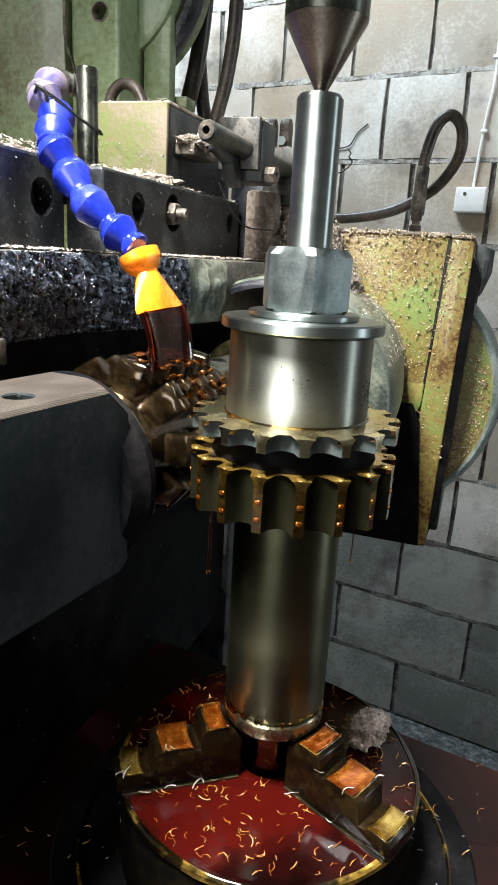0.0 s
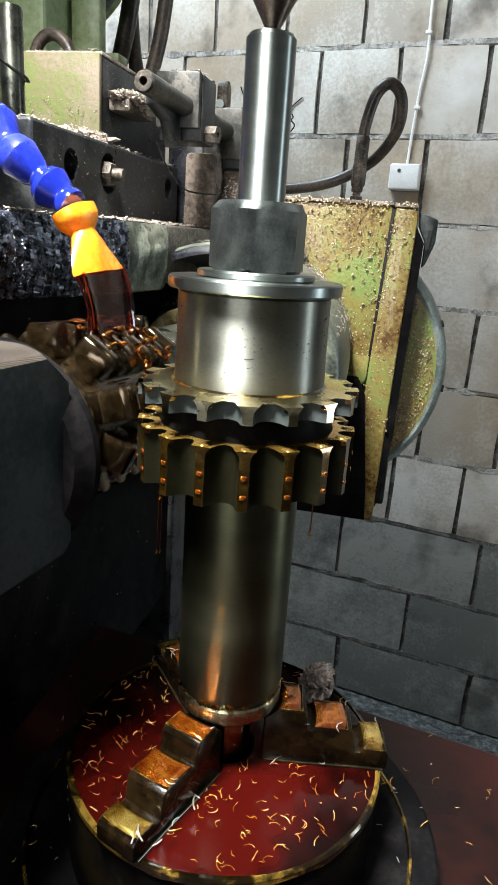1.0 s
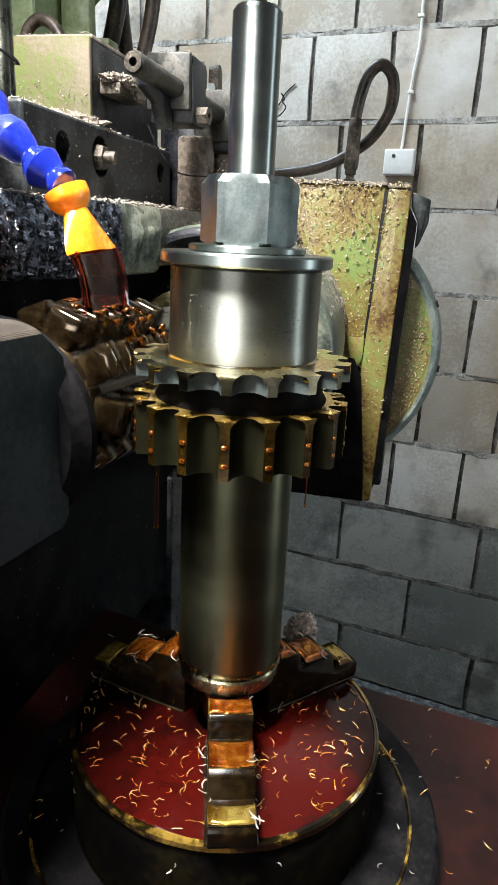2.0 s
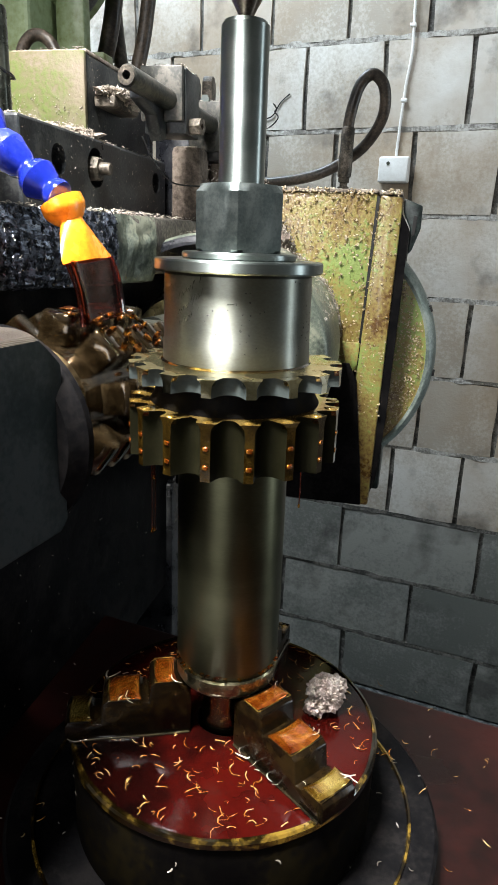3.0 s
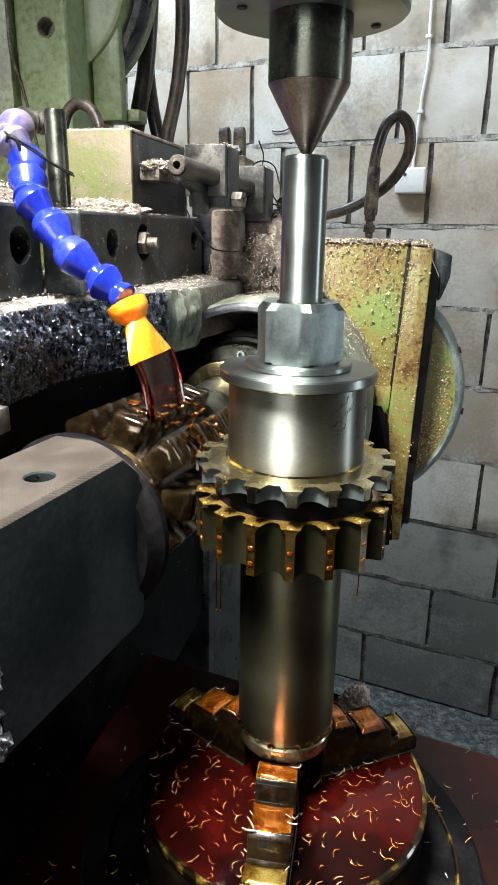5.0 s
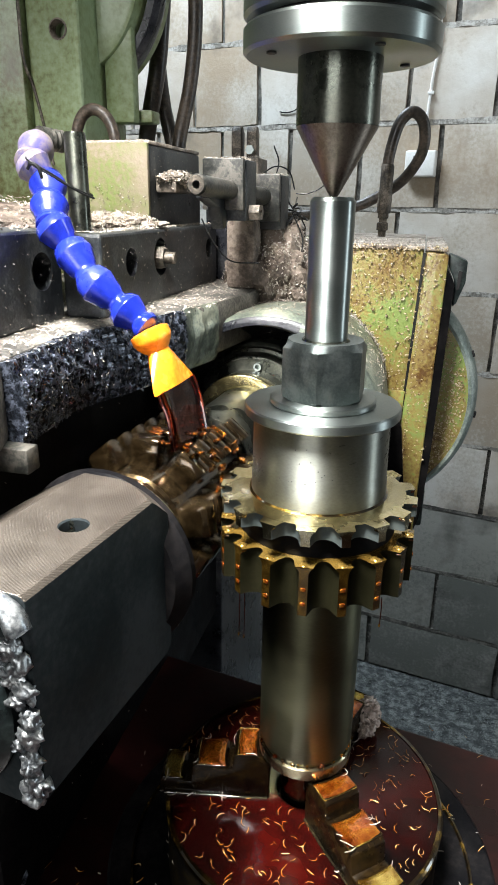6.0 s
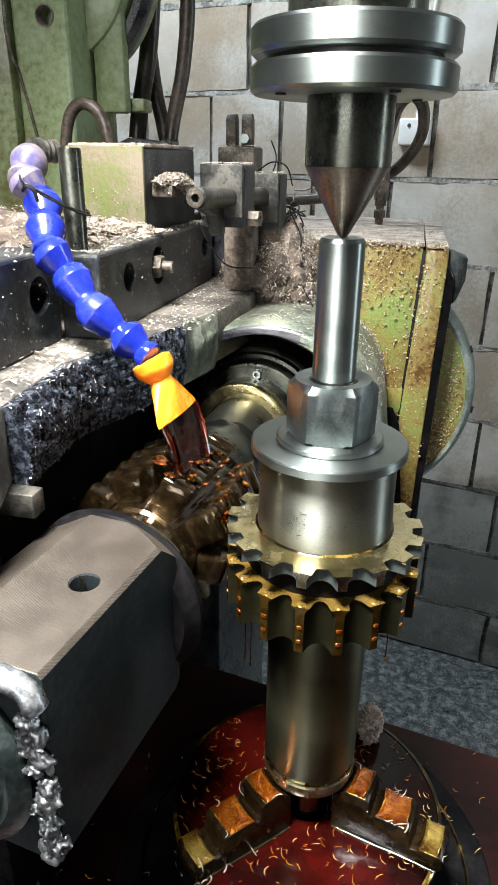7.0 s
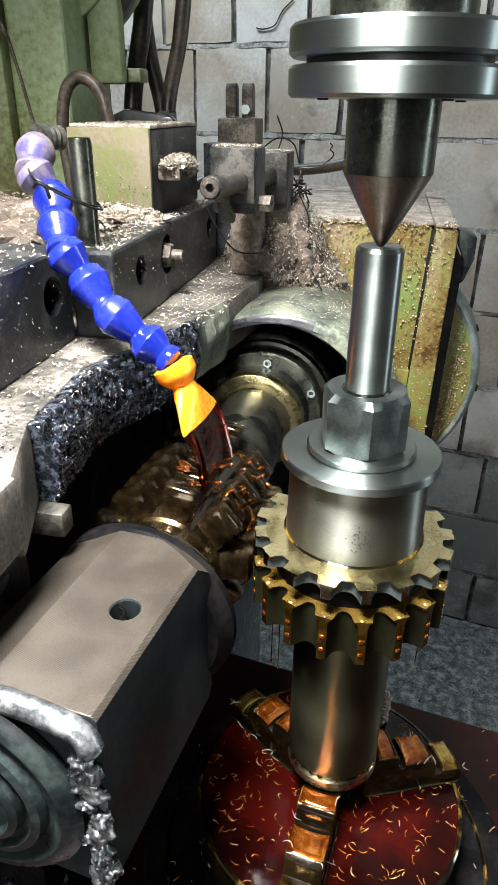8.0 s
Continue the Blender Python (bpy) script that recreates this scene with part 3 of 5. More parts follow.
def rocker():
    """The pipe and its clamps beside the valve block."""
    k = thing("pipe_and_clamps", "greasy steel pipe held by dark clamp blocks", "pipe")
    pipe = lathe_along((-0.1095, 0.126, 1.4285), (-0.0945, 0.33, 1.4215), [(0.0026, 0.010), (0.0026, 0.0), (0.0062, 0.0), (0.0071, 0.001), (0.0071, 0.205), (0.0, 0.205)], 28)
    part("pipe", pipe, GREASE_DARK, k, "steel pipe with a bored end")
    part("clamp", box(-0.1255, -0.0925, 0.196, 0.228, 1.404, 1.4485, 0.0015), BLACK_PAINT, k, "dark clamp block")
    part("clamp_face", box(-0.1260, -0.0935, 0.190, 0.1955, 1.412, 1.4490, 0.001), GREASE_DARK, k)
    part("bolt", lathe_along((-0.094, 0.208, 1.4105), (-0.05, 0.202, 1.4105), [(0.0022, 0.006), (0.0022, 0.011), (0.0062, 0.011), (0.0062, 0.0), (0, 0)], 6), RUST_STEEL, k, smooth=0)
    part("clamp", box(-0.117, -0.083, 0.284, 0.318, 1.395, 1.441, 0.0015), BLACK_PAINT, k, "dark clamp block")
    part("clamp_face", box(-0.1175, -0.0835, 0.2785, 0.2835, 1.402, 1.4415, 0.001), GREASE_DARK, k)
    part("pipe_mouth", lathe_along((-0.1095, 0.1258, 1.4285), (-0.0945, 0.33, 1.4215), [(0.0028, 0.0), (0.0060, 0.0), (0.0060, -0.0006), (0.0028, -0.0006)], 28, True), RUST_STEEL, k, "worn bare pipe mouth")
    part("bracket", prism([(0.150, 1.432), (0.196, 1.424), (0.196, 1.400), (0.188, 1.398), (0.176, 1.414), (0.150, 1.420)], "x", -0.118, -0.108, 0.001), BLACK_PAINT, k)
    part("pedestal", box(-0.128, -0.102, 0.262, 0.290, 1.3440, 1.4045, 0.004), DIRT, k, "dark pedestal caked with chips")
    part("pedestal", box(-0.104, -0.084, 0.296, 0.318, 1.3440, 1.3955, 0.004), DIRT, k, "dark pedestal caked with chips")
    part("pedestal_foot", box(-0.125, -0.075, 0.292, 0.320, 1.3440, 1.362, 0.002), DIRT, k)
    f = thing("stop_fingers", "pair of dusty steel stop fingers", "stop")
    part("base", box(-0.178, -0.138, 0.425, 0.468, 1.3440, 1.464, 0.002), RUST_STEEL, f)
    for dx in (0.0, 0.017):
        part("finger", prism([(0.436, 1.464), (0.452, 1.464), (0.452, 1.490), (0.446, 1.496), (0.440, 1.496), (0.436, 1.490)], "x", -0.172 + dx, -0.161 + dx, 0.001), RUST_STEEL, f)
    part("nut", lathe_along((-0.150, 0.4355, 1.472), (-0.150, 0.40, 1.472), [(0, 0), (0.005, 0), (0.005, 0.005), (0, 0.005)], 6), STEEL, f, smooth=0)
    b = thing("clamp_strip", "dusty steel strip drilled at its end", "bracket")
    part("strip", box(-0.168, -0.134, 0.330, 0.360, 1.3440, 1.445, 0.0015), BLACK_OILY, b)
    # dark disc laid on the strip for the shade in its hole
    part("hole", lathe_along((-0.156, 0.3305, 1.434), (-0.156, 0.329, 1.434), [(0, 0), (0.004, 0), (0.004, 0.0012), (0, 0.0012)], 16), BORE, b)


rocker()


def hoses():
    h = thing("hose_loop", "brown rubber hose bent in a small hoop", "hose")
    part("tube", tube([(-0.272, 0.275, 1.40), (-0.276, 0.275, 1.452), (-0.270, 0.275, 1.484), (-0.256, 0.275, 1.4945), (-0.240, 0.275, 1.484), (-0.232, 0.278, 1.452), (-0.232, 0.33, 1.40)], 0.0052), RUBBER, h)
    for pts, r in (([(-0.262, 0.40, 1.3440), (-0.266, 0.42, 1.47), (-0.252, 0.43, 1.56), (-0.243, 0.43, 1.66), (-0.238, 0.43, 1.80)], 0.0092),
                   ([(-0.236, 0.43, 1.3440), (-0.238, 0.44, 1.45), (-0.256, 0.45, 1.53), (-0.262, 0.45, 1.62), (-0.262, 0.45, 1.80)], 0.0078),
                   ([(-0.222, 0.40, 1.3440), (-0.229, 0.42, 1.462), (-0.212, 0.42, 1.54), (-0.206, 0.42, 1.62), (-0.214, 0.42, 1.80)], 0.0075)):
        g = thing("vertical_hose", "dark greasy rubber hose rising from the slide", "hose", "hoses behind the valve block")
        part("tube", tube(pts, r, 14), RUBBER, g)


hoses()
union = thing("hose_union", "oil-black hose union block behind the valve block", "fitting")
part("body", prism([(-0.285, 1.3442), (-0.195, 1.3442), (-0.195, 1.440), (-0.215, 1.466), (-0.262, 1.472), (-0.285, 1.462)], "y", 0.386, 0.398, 0.004), BLACK_OILY, union)
for x, r in ((-0.264, 0.0118), (-0.2275, 0.0100)):
    part("nut", lathe([(0, 1.452), (r, 1.452), (r, 1.468), (r * 0.9, 1.470), (0, 1.470)], 6), GREASE_DARK, union, "greasy hex nut", smooth=0, m=Matrix.Translation((x, 0.414, 0)))


def tower():
    t = thing("green_column", "pale green painted machine column with chipped paint", "machine part")
    a = part("face_plate", box(-0.95, -0.3405, 0.306, 0.50, 1.3440, 2.1, 0.004), GREEN_TOWER, t)
    b = part("rib", box(-0.3385, -0.285, 0.313, 0.415, 1.3440, 2.1, 0.004), GREEN_TOWER, t)
    cut(b, lathe_along((-0.305, 0.33, 1.567), (-0.305, 0.2, 1.567), [(0, 0), (0.0078, 0), (0.0078, 0.04), (0, 0.04)], 28))
    part("hole_rim", lathe_along((-0.305, 0.3195, 1.567), (-0.305, 0.2, 1.567), [(0.006, 0), (0.0078, 0), (0.0092, 0.0072), (0.0078, 0.0076), (0.006, 0.002)], 28, True), RUST_STEEL, t)
    part("web", box(-0.2835, -0.252, 0.360, 0.376, 1.492, 2.1, 0.004), GREEN_TOWER, t)
    part("web_foot", box(-0.2835, -0.240, 0.3765, 0.400, 1.494, 1.506, 0.002), GREEN_TOWER, t)
    part("paint_seam", tube([(-0.3395, 0.3052, 1.85), (-0.3395, 0.3050, 1.60), (-0.3390, 0.3052, 1.545), (-0.3350, 0.3125, 1.520), (-0.3280, 0.3128, 1.490), (-0.3200, 0.3128, 1.450)], 0.0016, 8), RUST_STEEL, t, "rusty seam in the paint")
    part("round_cover", lathe_along((-0.335, 0.40, 1.625), (-0.335, 0.2, 1.625), [(0, 0.0), (0.110, 0.0), (0.110, 0.018), (0.106, 0.022), (0.098, 0.0225), (0.094, 0.044), (0.090, 0.046), (0, 0.0465)], 72), GREEN_TOWER, t, "round green cover with oil-black rim")
    part("cover_rim", lathe_along((-0.335, 0.385, 1.625), (-0.335, 0.2, 1.625), [(0.100, 0.0), (0.1125, 0.0), (0.1135, 0.004), (0.1125, 0.012), (0.107, 0.016), (0.100, 0.016)], 72, True), BLACK_OILY, t, "black oily rim")
    return t


tower()


def green_box():
    g = thing("gear_housing", "grimy yellow-green painted gear housing with chips stuck to it", "machine part")
    part("body", box(-0.16, 0.0440, 0.362, 0.66, 1.2055, 1.3770, 0.003), GREEN_GRIMY, g)
    # lower half is coloured black for the shade there
    part("lower_body", box(-0.155, 0.0340, 0.378, 0.66, 1.062, 1.2050, 0.003), TABLE_BLACK, g, "lower half blackened for shade")
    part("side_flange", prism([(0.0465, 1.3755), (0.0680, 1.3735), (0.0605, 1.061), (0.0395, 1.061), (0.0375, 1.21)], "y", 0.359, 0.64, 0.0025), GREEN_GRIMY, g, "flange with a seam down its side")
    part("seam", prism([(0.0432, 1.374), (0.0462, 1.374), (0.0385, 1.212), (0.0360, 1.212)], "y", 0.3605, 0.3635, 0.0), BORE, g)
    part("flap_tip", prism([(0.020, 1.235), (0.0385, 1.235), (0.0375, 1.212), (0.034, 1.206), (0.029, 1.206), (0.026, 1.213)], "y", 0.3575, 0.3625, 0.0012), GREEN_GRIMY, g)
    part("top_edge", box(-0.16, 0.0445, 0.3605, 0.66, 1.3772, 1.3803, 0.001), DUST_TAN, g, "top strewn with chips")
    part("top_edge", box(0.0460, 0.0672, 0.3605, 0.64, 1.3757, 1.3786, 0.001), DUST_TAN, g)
    # added plate: its black outline draws the shade across the flange foot
    part("shade_skirt", prism([(-0.155, 1.214), (0.0300, 1.214), (0.0385, 1.196), (0.0440, 1.150), (0.0500, 1.100), (0.0530, 1.0625), (-0.155, 1.0625)], "y", 0.3545, 0.3585, 0.001), TABLE_BLACK, g, "black plate that puts shade on the flange foot")
    part("gasket", prism([(0.0675, 1.360), (0.0760, 1.345), (0.0705, 1.150), (0.0660, 1.090), (0.0612, 1.075)], "y", 0.3625, 0.64, 0.0), TABLE_BLACK, g, "black oily gasket line")
    bracket = part("bracket", prism([(0.0686, 1.3735), (0.0865, 1.367), (0.0865, 1.346), (0.0800, 1.326), (0.0764, 1.322), (0.0766, 1.346), (0.0688, 1.361)], "y", 0.370, 0.396, 0.0015), BLUE_GREY, g, "blue-grey slotted bracket")
    part("slot", prism([(0.0788, 1.358), (0.0825, 1.357), (0.0810, 1.340), (0.0782, 1.339)], "y", 0.3688, 0.3699, 0.0), BORE, bracket)
    dome = lathe_along((-0.0246, 0.47, 1.2157), (-0.0246, 0.0, 1.2157), [(0, 0), (0.133, 0), (0.134, 0.050), (0.132, 0.067), (0.1305, 0.0685), (0.0, 0.072)], 120)
    part("round_cover", dome, GREEN_GRIMY, g, "round cover crusted with chips")
    part("cover_rim", lathe_along((-0.0246, 0.425, 1.2157), (-0.0246, 0.0, 1.2157), [(0.128, 0.0), (0.1400, 0.0), (0.1410, 0.004), (0.1395, 0.016), (0.1350, 0.0255), (0.1330, 0.027), (0.130, 0.0255)], 120, True), RIM_PALE, g, "pale grey-green rim")
    part("foot", box(0.045, 0.0700, 0.374, 0.60, 1.075, 1.120, 0.003), BLUE_GREY, g, "chipped blue-grey foot")
    for a in (22, -6):
        part("rim_notch", box(0.1385, 0.1420, 0.410, 0.4145, -0.0035, 0.0035, 0.0005), BORE, g, m=pose(-0.0246, 0, 1.2157, 0, -a, 0))
    spots = []
    for _ in range(1700):
        if rng.random() < 0.55:
            spots.append(((rng.uniform(-0.10, 0.066), 0.3615 - 0.0025 * (rng.random() > 0.5), rng.uniform(1.16, 1.375)), (rng.uniform(-0.3, 0.3), -1, 0.3)))
        else:
            a, r = rng.uniform(-0.85, 0.85), rng.uniform(0.088, 0.1275)
            spots.append(((-0.0246 + r * math.cos(a), 0.3995, 1.2157 + r * math.sin(a)), (0, -1, 0.2)))
    tagged(part("chip_crust", slivers(rng, spots, 0.0020, 0.00075, 0.4), CHIP_BEIGE, g, smooth=0), kind="stuff")
    verts, faces = [], []
    unit = bmesh.new()
    bmesh.ops.create_icosphere(unit, subdivisions=1, radius=1)
    ball = [v.co.copy() for v in unit.verts], [[v.index for v in f.verts] for f in unit.faces]
    unit.free()

    def bead(x, y, z, r):
        base = len(verts)
        verts.extend((x + q.x * r * rng.uniform(0.8, 1.3), y + q.y * r, z + q.z * r * rng.uniform(0.8, 1.2)) for q in ball[0])
        faces.extend([base + i for i in f] for f in ball[1])

    for _ in range(520):
        x, z = rng.uniform(-0.075, 0.066), 1.378 - 0.22 * rng.random() ** 1.4
        if z > 1.222 or x > 0.048:
            bead(x, 0.3600 if x < 0.045 else 0.3585, z, 0.0006 + 0.0011 * rng.random() ** 3)
    for _ in range(260):
        bead(rng.uniform(-0.10, 0.066), rng.uniform(0.3590, 0.366), rng.uniform(1.3760, 1.3808), rng.uniform(0.0007, 0.0016))
    for _ in range(230):
        a, r = rng.uniform(-0.85, 0.85), rng.uniform(0.090, 0.128)
        bead(-0.0246 + r * math.cos(a), 0.3990, 1.2157 + r * math.sin(a), 0.0005 + 0.0009 * rng.random() ** 2)
    for _ in range(170):
        z = rng.uniform(1.10, 1.36)
        bead(0.0395 + (z - 1.061) * 0.0215 + rng.uniform(-0.001, 0.002), 0.3588, z, rng.uniform(0.0004, 0.0010))
    me = bpy.data.meshes.new("beads")
    me.from_pydata(verts, [], faces)
    for p in me.polygons:
        p.use_smooth = True
    tagged(part("bead_crust", me, BEAD, g, "wet chips glistening on the paint", smooth=0), kind="stuff")
    return g


green_box()

loop = thing("pressure_hose", "dirty rubber pressure hose with crimped steel ferrule", "hose")
part("tube", tube([(-0.009, 0.555, 1.432), (-0.008, 0.556, 1.470), (0.001, 0.558, 1.508), (0.016, 0.56, 1.5215), (0.030, 0.565, 1.508), (0.030, 0.575, 1.478), (0.010, 0.59, 1.448), (-0.020, 0.60, 1.428), (-0.055, 0.60, 1.413), (-0.11, 0.60, 1.404), (-0.20, 0.60, 1.400), (-0.30, 0.56, 1.360)], 0.0068, 14), RUBBER, loop)
part("ferrule", lathe_along((-0.0092, 0.555, 1.408), (-0.008, 0.5555, 1.470), [(0, 0), (0.0078, 0), (0.0085, 0.003), (0.0085, 0.022), (0.0078, 0.026), (0.0078, 0.054), (0.0068, 0.056)], 20), RUST_STEEL, loop, "crimped ferrule")
part("adapter", lathe_along((-0.0095, 0.555, 1.3795), (-0.0092, 0.555, 1.42), [(0, 0), (0.0055, 0), (0.0055, 0.008), (0.0078, 0.0085), (0.0078, 0.017), (0.0052, 0.018), (0.0052, 0.022), (0.0074, 0.0225), (0.0074, 0.031), (0, 0.031)], 6), RUST_STEEL, loop, "hex adapter", smooth=0)


def support_arm():
    """The outboard bearing of the cutter's spindle: a turned bar with milled flats."""
    a = thing("outboard_support", "milled steel outboard bearing block with tapped hole and rough weld", "machine part", m=Matrix.Translation((-0.1, -0.06, 0)) @ pose(0, 0, 0, 0, 0, -7.5) @ Matrix.Translation((0.1, 0.06, 0)))
    axis = (-0.105, 1.238)
    top = 1.2885
    flat = [(-0.0655, 1.197), (-0.0655, top - 0.002), (-0.0675, top), (-0.1120, top), (-0.1400, 1.2735), (-0.150, 1.256), (-0.150, 1.215), (-0.132, 1.192), (-0.075, 1.1905)]
    body = part("block", prism(flat, "y", -0.156, -0.0528, 0.0006), ARM_SIDE, a, "oily milled block, flanks darkened for shade", smooth=9)
    # the far end is turned to a cone
    cut(body, lathe_along((axis[0], -0.10, axis[1]), (axis[0], 1, axis[1]), [(0.0772, 0), (0.12, 0), (0.12, 0.07), (0.0392, 0.07)], 96, True))
    me = body.data
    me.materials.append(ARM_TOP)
    # upward faces get the lit steel, the rest the shaded copy
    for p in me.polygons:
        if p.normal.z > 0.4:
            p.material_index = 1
    cut(body, lathe_along((-0.0885, -0.1055, top - 0.022), (-0.0885, -0.1055, 2), [(0, 0), (0.0062, 0), (0.0062, 0.0212), (0.0074, 0.023), (0, 0.023)], 32))
    threads = bmesh.new()
    for k in range(9):
        lathe([(0.0062, top - 0.0185 + 0.002 * k), (0.0055, top - 0.0175 + 0.002 * k), (0.0062, top - 0.0165 + 0.002 * k)], 24, False, threads)
    part("threads", threads, STEEL_DARK, a, m=Matrix.Translation((-0.0885, -0.1055, 0)))
    # collar is coloured black for the shade on its face
    part("turned_collar", lathe_along((axis[0], -0.0580, axis[1]), (axis[0], 1, axis[1]), [(0, 0), (0.0452, 0), (0.0500, 0.0075), (0.0506, 0.0082), (0.0506, 0.0122), (0.0492, 0.0130), (0, 0.0130)], 96), TABLE_BLACK, a, "turned collar, blackened for shade")
    part("bearing_ring", lathe_along((axis[0], -0.0449, axis[1]), (axis[0], 1, axis[1]), [(0, 0), (0.0455, 0), (0.0465, 0.001), (0.0465, 0.0045), (0.0445, 0.005), (0.0440, 0.0085), (0.0415, 0.0095), (0.036, 0.0100), (0.030, 0.0102), (0.030, 0.0135), (0, 0.0135)], 72), STEEL_OILY, a, "oily bearing ring")
    # weld: a long bead over the top edge and a dribbled one down the flank
    bead = tube([(-0.158, -0.1575, 1.268), (-0.146, -0.1578, 1.279), (-0.130, -0.158, 1.2845), (-0.106, -0.1583, 1.2868), (-0.084, -0.1588, 1.2862), (-0.0705, -0.1592, 1.2835), (-0.066, -0.1595, 1.276)], 0.0046, 16, 8)
    for v in bead.verts:
        k = noise.noise(v.co * 140) + 0.5 * noise.noise(v.co * 380)
        v.co += Vector((0, -0.0009, 0.0008)) * k
    part("weld_bead", bead, WELD, a, "smooth bright weld bead", smooth=80)
    for k in range(17):
        part("weld_drop", lump(-0.0700 + rng.uniform(-0.004, 0.003), -0.1580 + rng.uniform(-0.001, 0.001), 1.270 - 0.0044 * k + rng.uniform(-0.002, 0.002), rng.uniform(0.0030, 0.0062), 0.0034, rng.uniform(0.0028, 0.0056), k * 1.3, 0.55, 3, 1.7), WELD, a, smooth=80)
    cap = lathe_along((-0.122, -0.1565, 1.236), (-0.122, -1, 1.236), [(0, 0.0), (0.0475, 0.0), (0.0480, 0.003), (0.0440, 0.0065), (0.0405, 0.0072), (0.036, 0.0040), (0.0335, 0.0040), (0.0325, 0.0085), (0.029, 0.0095), (0.0275, 0.006), (0.0245, 0.006), (0.0235, 0.010), (0.0205, 0.0115), (0.019, 0.008), (0.008, 0.0095), (0, 0.0095)], 72)
    part("end_cap", cap, BLUE_GREY, a, "ringed grey-green end cap")
    part("clamp_screw", lathe_along((-0.136, -0.112, 1.292), (-0.20, -0.122, 1.315), [(0, 0), (0.006, 0), (0.006, 0.018), (0.010, 0.0182), (0.010, 0.03), (0, 0.03)], 20), BLACK_PAINT, a, "black clamp screw")
    part("hanger", box(-0.300, -0.151, -0.150, -0.075, 1.195, 1.283, 0.003), BLACK_OILY, a, "black hanger")
    return a


support_arm()

nose = thing("spindle_nose", "oily steel spindle nose with ring and cap screws", "spindle")
part("flange", lathe_along((-0.082, 0.290, 1.244), (-0.092, 0.10, 1.246), [(0, 0), (0.0585, 0), (0.0585, 0.058), (0.057, 0.060), (0.055, 0.061), (0.055, 0.070), (0.052, 0.0705), (0.0505, 0.072), (0.0505, 0.084), (0.0490, 0.086), (0.040, 0.0865), (0.040, 0.104), (0.038, 0.106), (0.030, 0.1065), (0.030, 0.20), (0, 0.20)], 72), STEEL_DARK, nose)
for k in range(6):
    a = radians(60 * k + 88)
    part("cap_screw", lathe_along((-0.084 + 0.0435 * math.cos(a), 0.2055, 1.2445 + 0.0435 * math.sin(a)), (-0.0845 + 0.0435 * math.cos(a), 0.10, 1.2445 + 0.0435 * math.sin(a)), [(0, 0), (0.0034, 0), (0.0034, 0.006), (0.002, 0.006), (0.002, 0.003), (0, 0.003)], 16), STEEL, nose)
part("brass_ring", lathe_along((-0.0885, 0.185, 1.2455), (-0.092, 0.10, 1.246), [(0.030, 0), (0.0405, 0), (0.0405, 0.009), (0.039, 0.010), (0.030, 0.010)], 64, True), BRASSY, nose, "brass spacer ring")

# ---- the bed ----
bed = thing("machine_bed", "dark machine bed flooded with red-brown oil", "machine bed")
EDGE = [(-0.9, 0.325), (-0.3, 0.219), (0.0, 0.166), (1.25, -0.054), (1.25, -0.75), (-0.9, -0.75)]
part("tray", prism(EDGE, "z", 0.93, 0.985, 0.004), OIL_TRAY, bed, "oil-wet tray")
# carried on unseen past x 0.33 to keep window light off the wall's foot
part("pedestal", box(-0.62, 1.15, -0.7, -0.06, GROUND, 0.929, 0.01), BLACK_OILY, bed, "dark pedestal")
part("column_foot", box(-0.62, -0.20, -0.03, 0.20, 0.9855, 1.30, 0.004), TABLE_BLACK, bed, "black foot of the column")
part("housing_foot", box(-0.60, -0.16, 0.36, 0.66, GROUND, 1.061, 0.005), BLACK_OILY, bed, "black foot of the housing")
heap = part("chip_heap", lump(-0.245, -0.06, 1.0, 0.075, 0.06, 0.05, 4, 0.25, 4, 3), CHIP_BLACK, bed, "heap of oily black chips", smooth=0)

# ---- the turning workpiece ----
ARBOR_Z = 1.0985


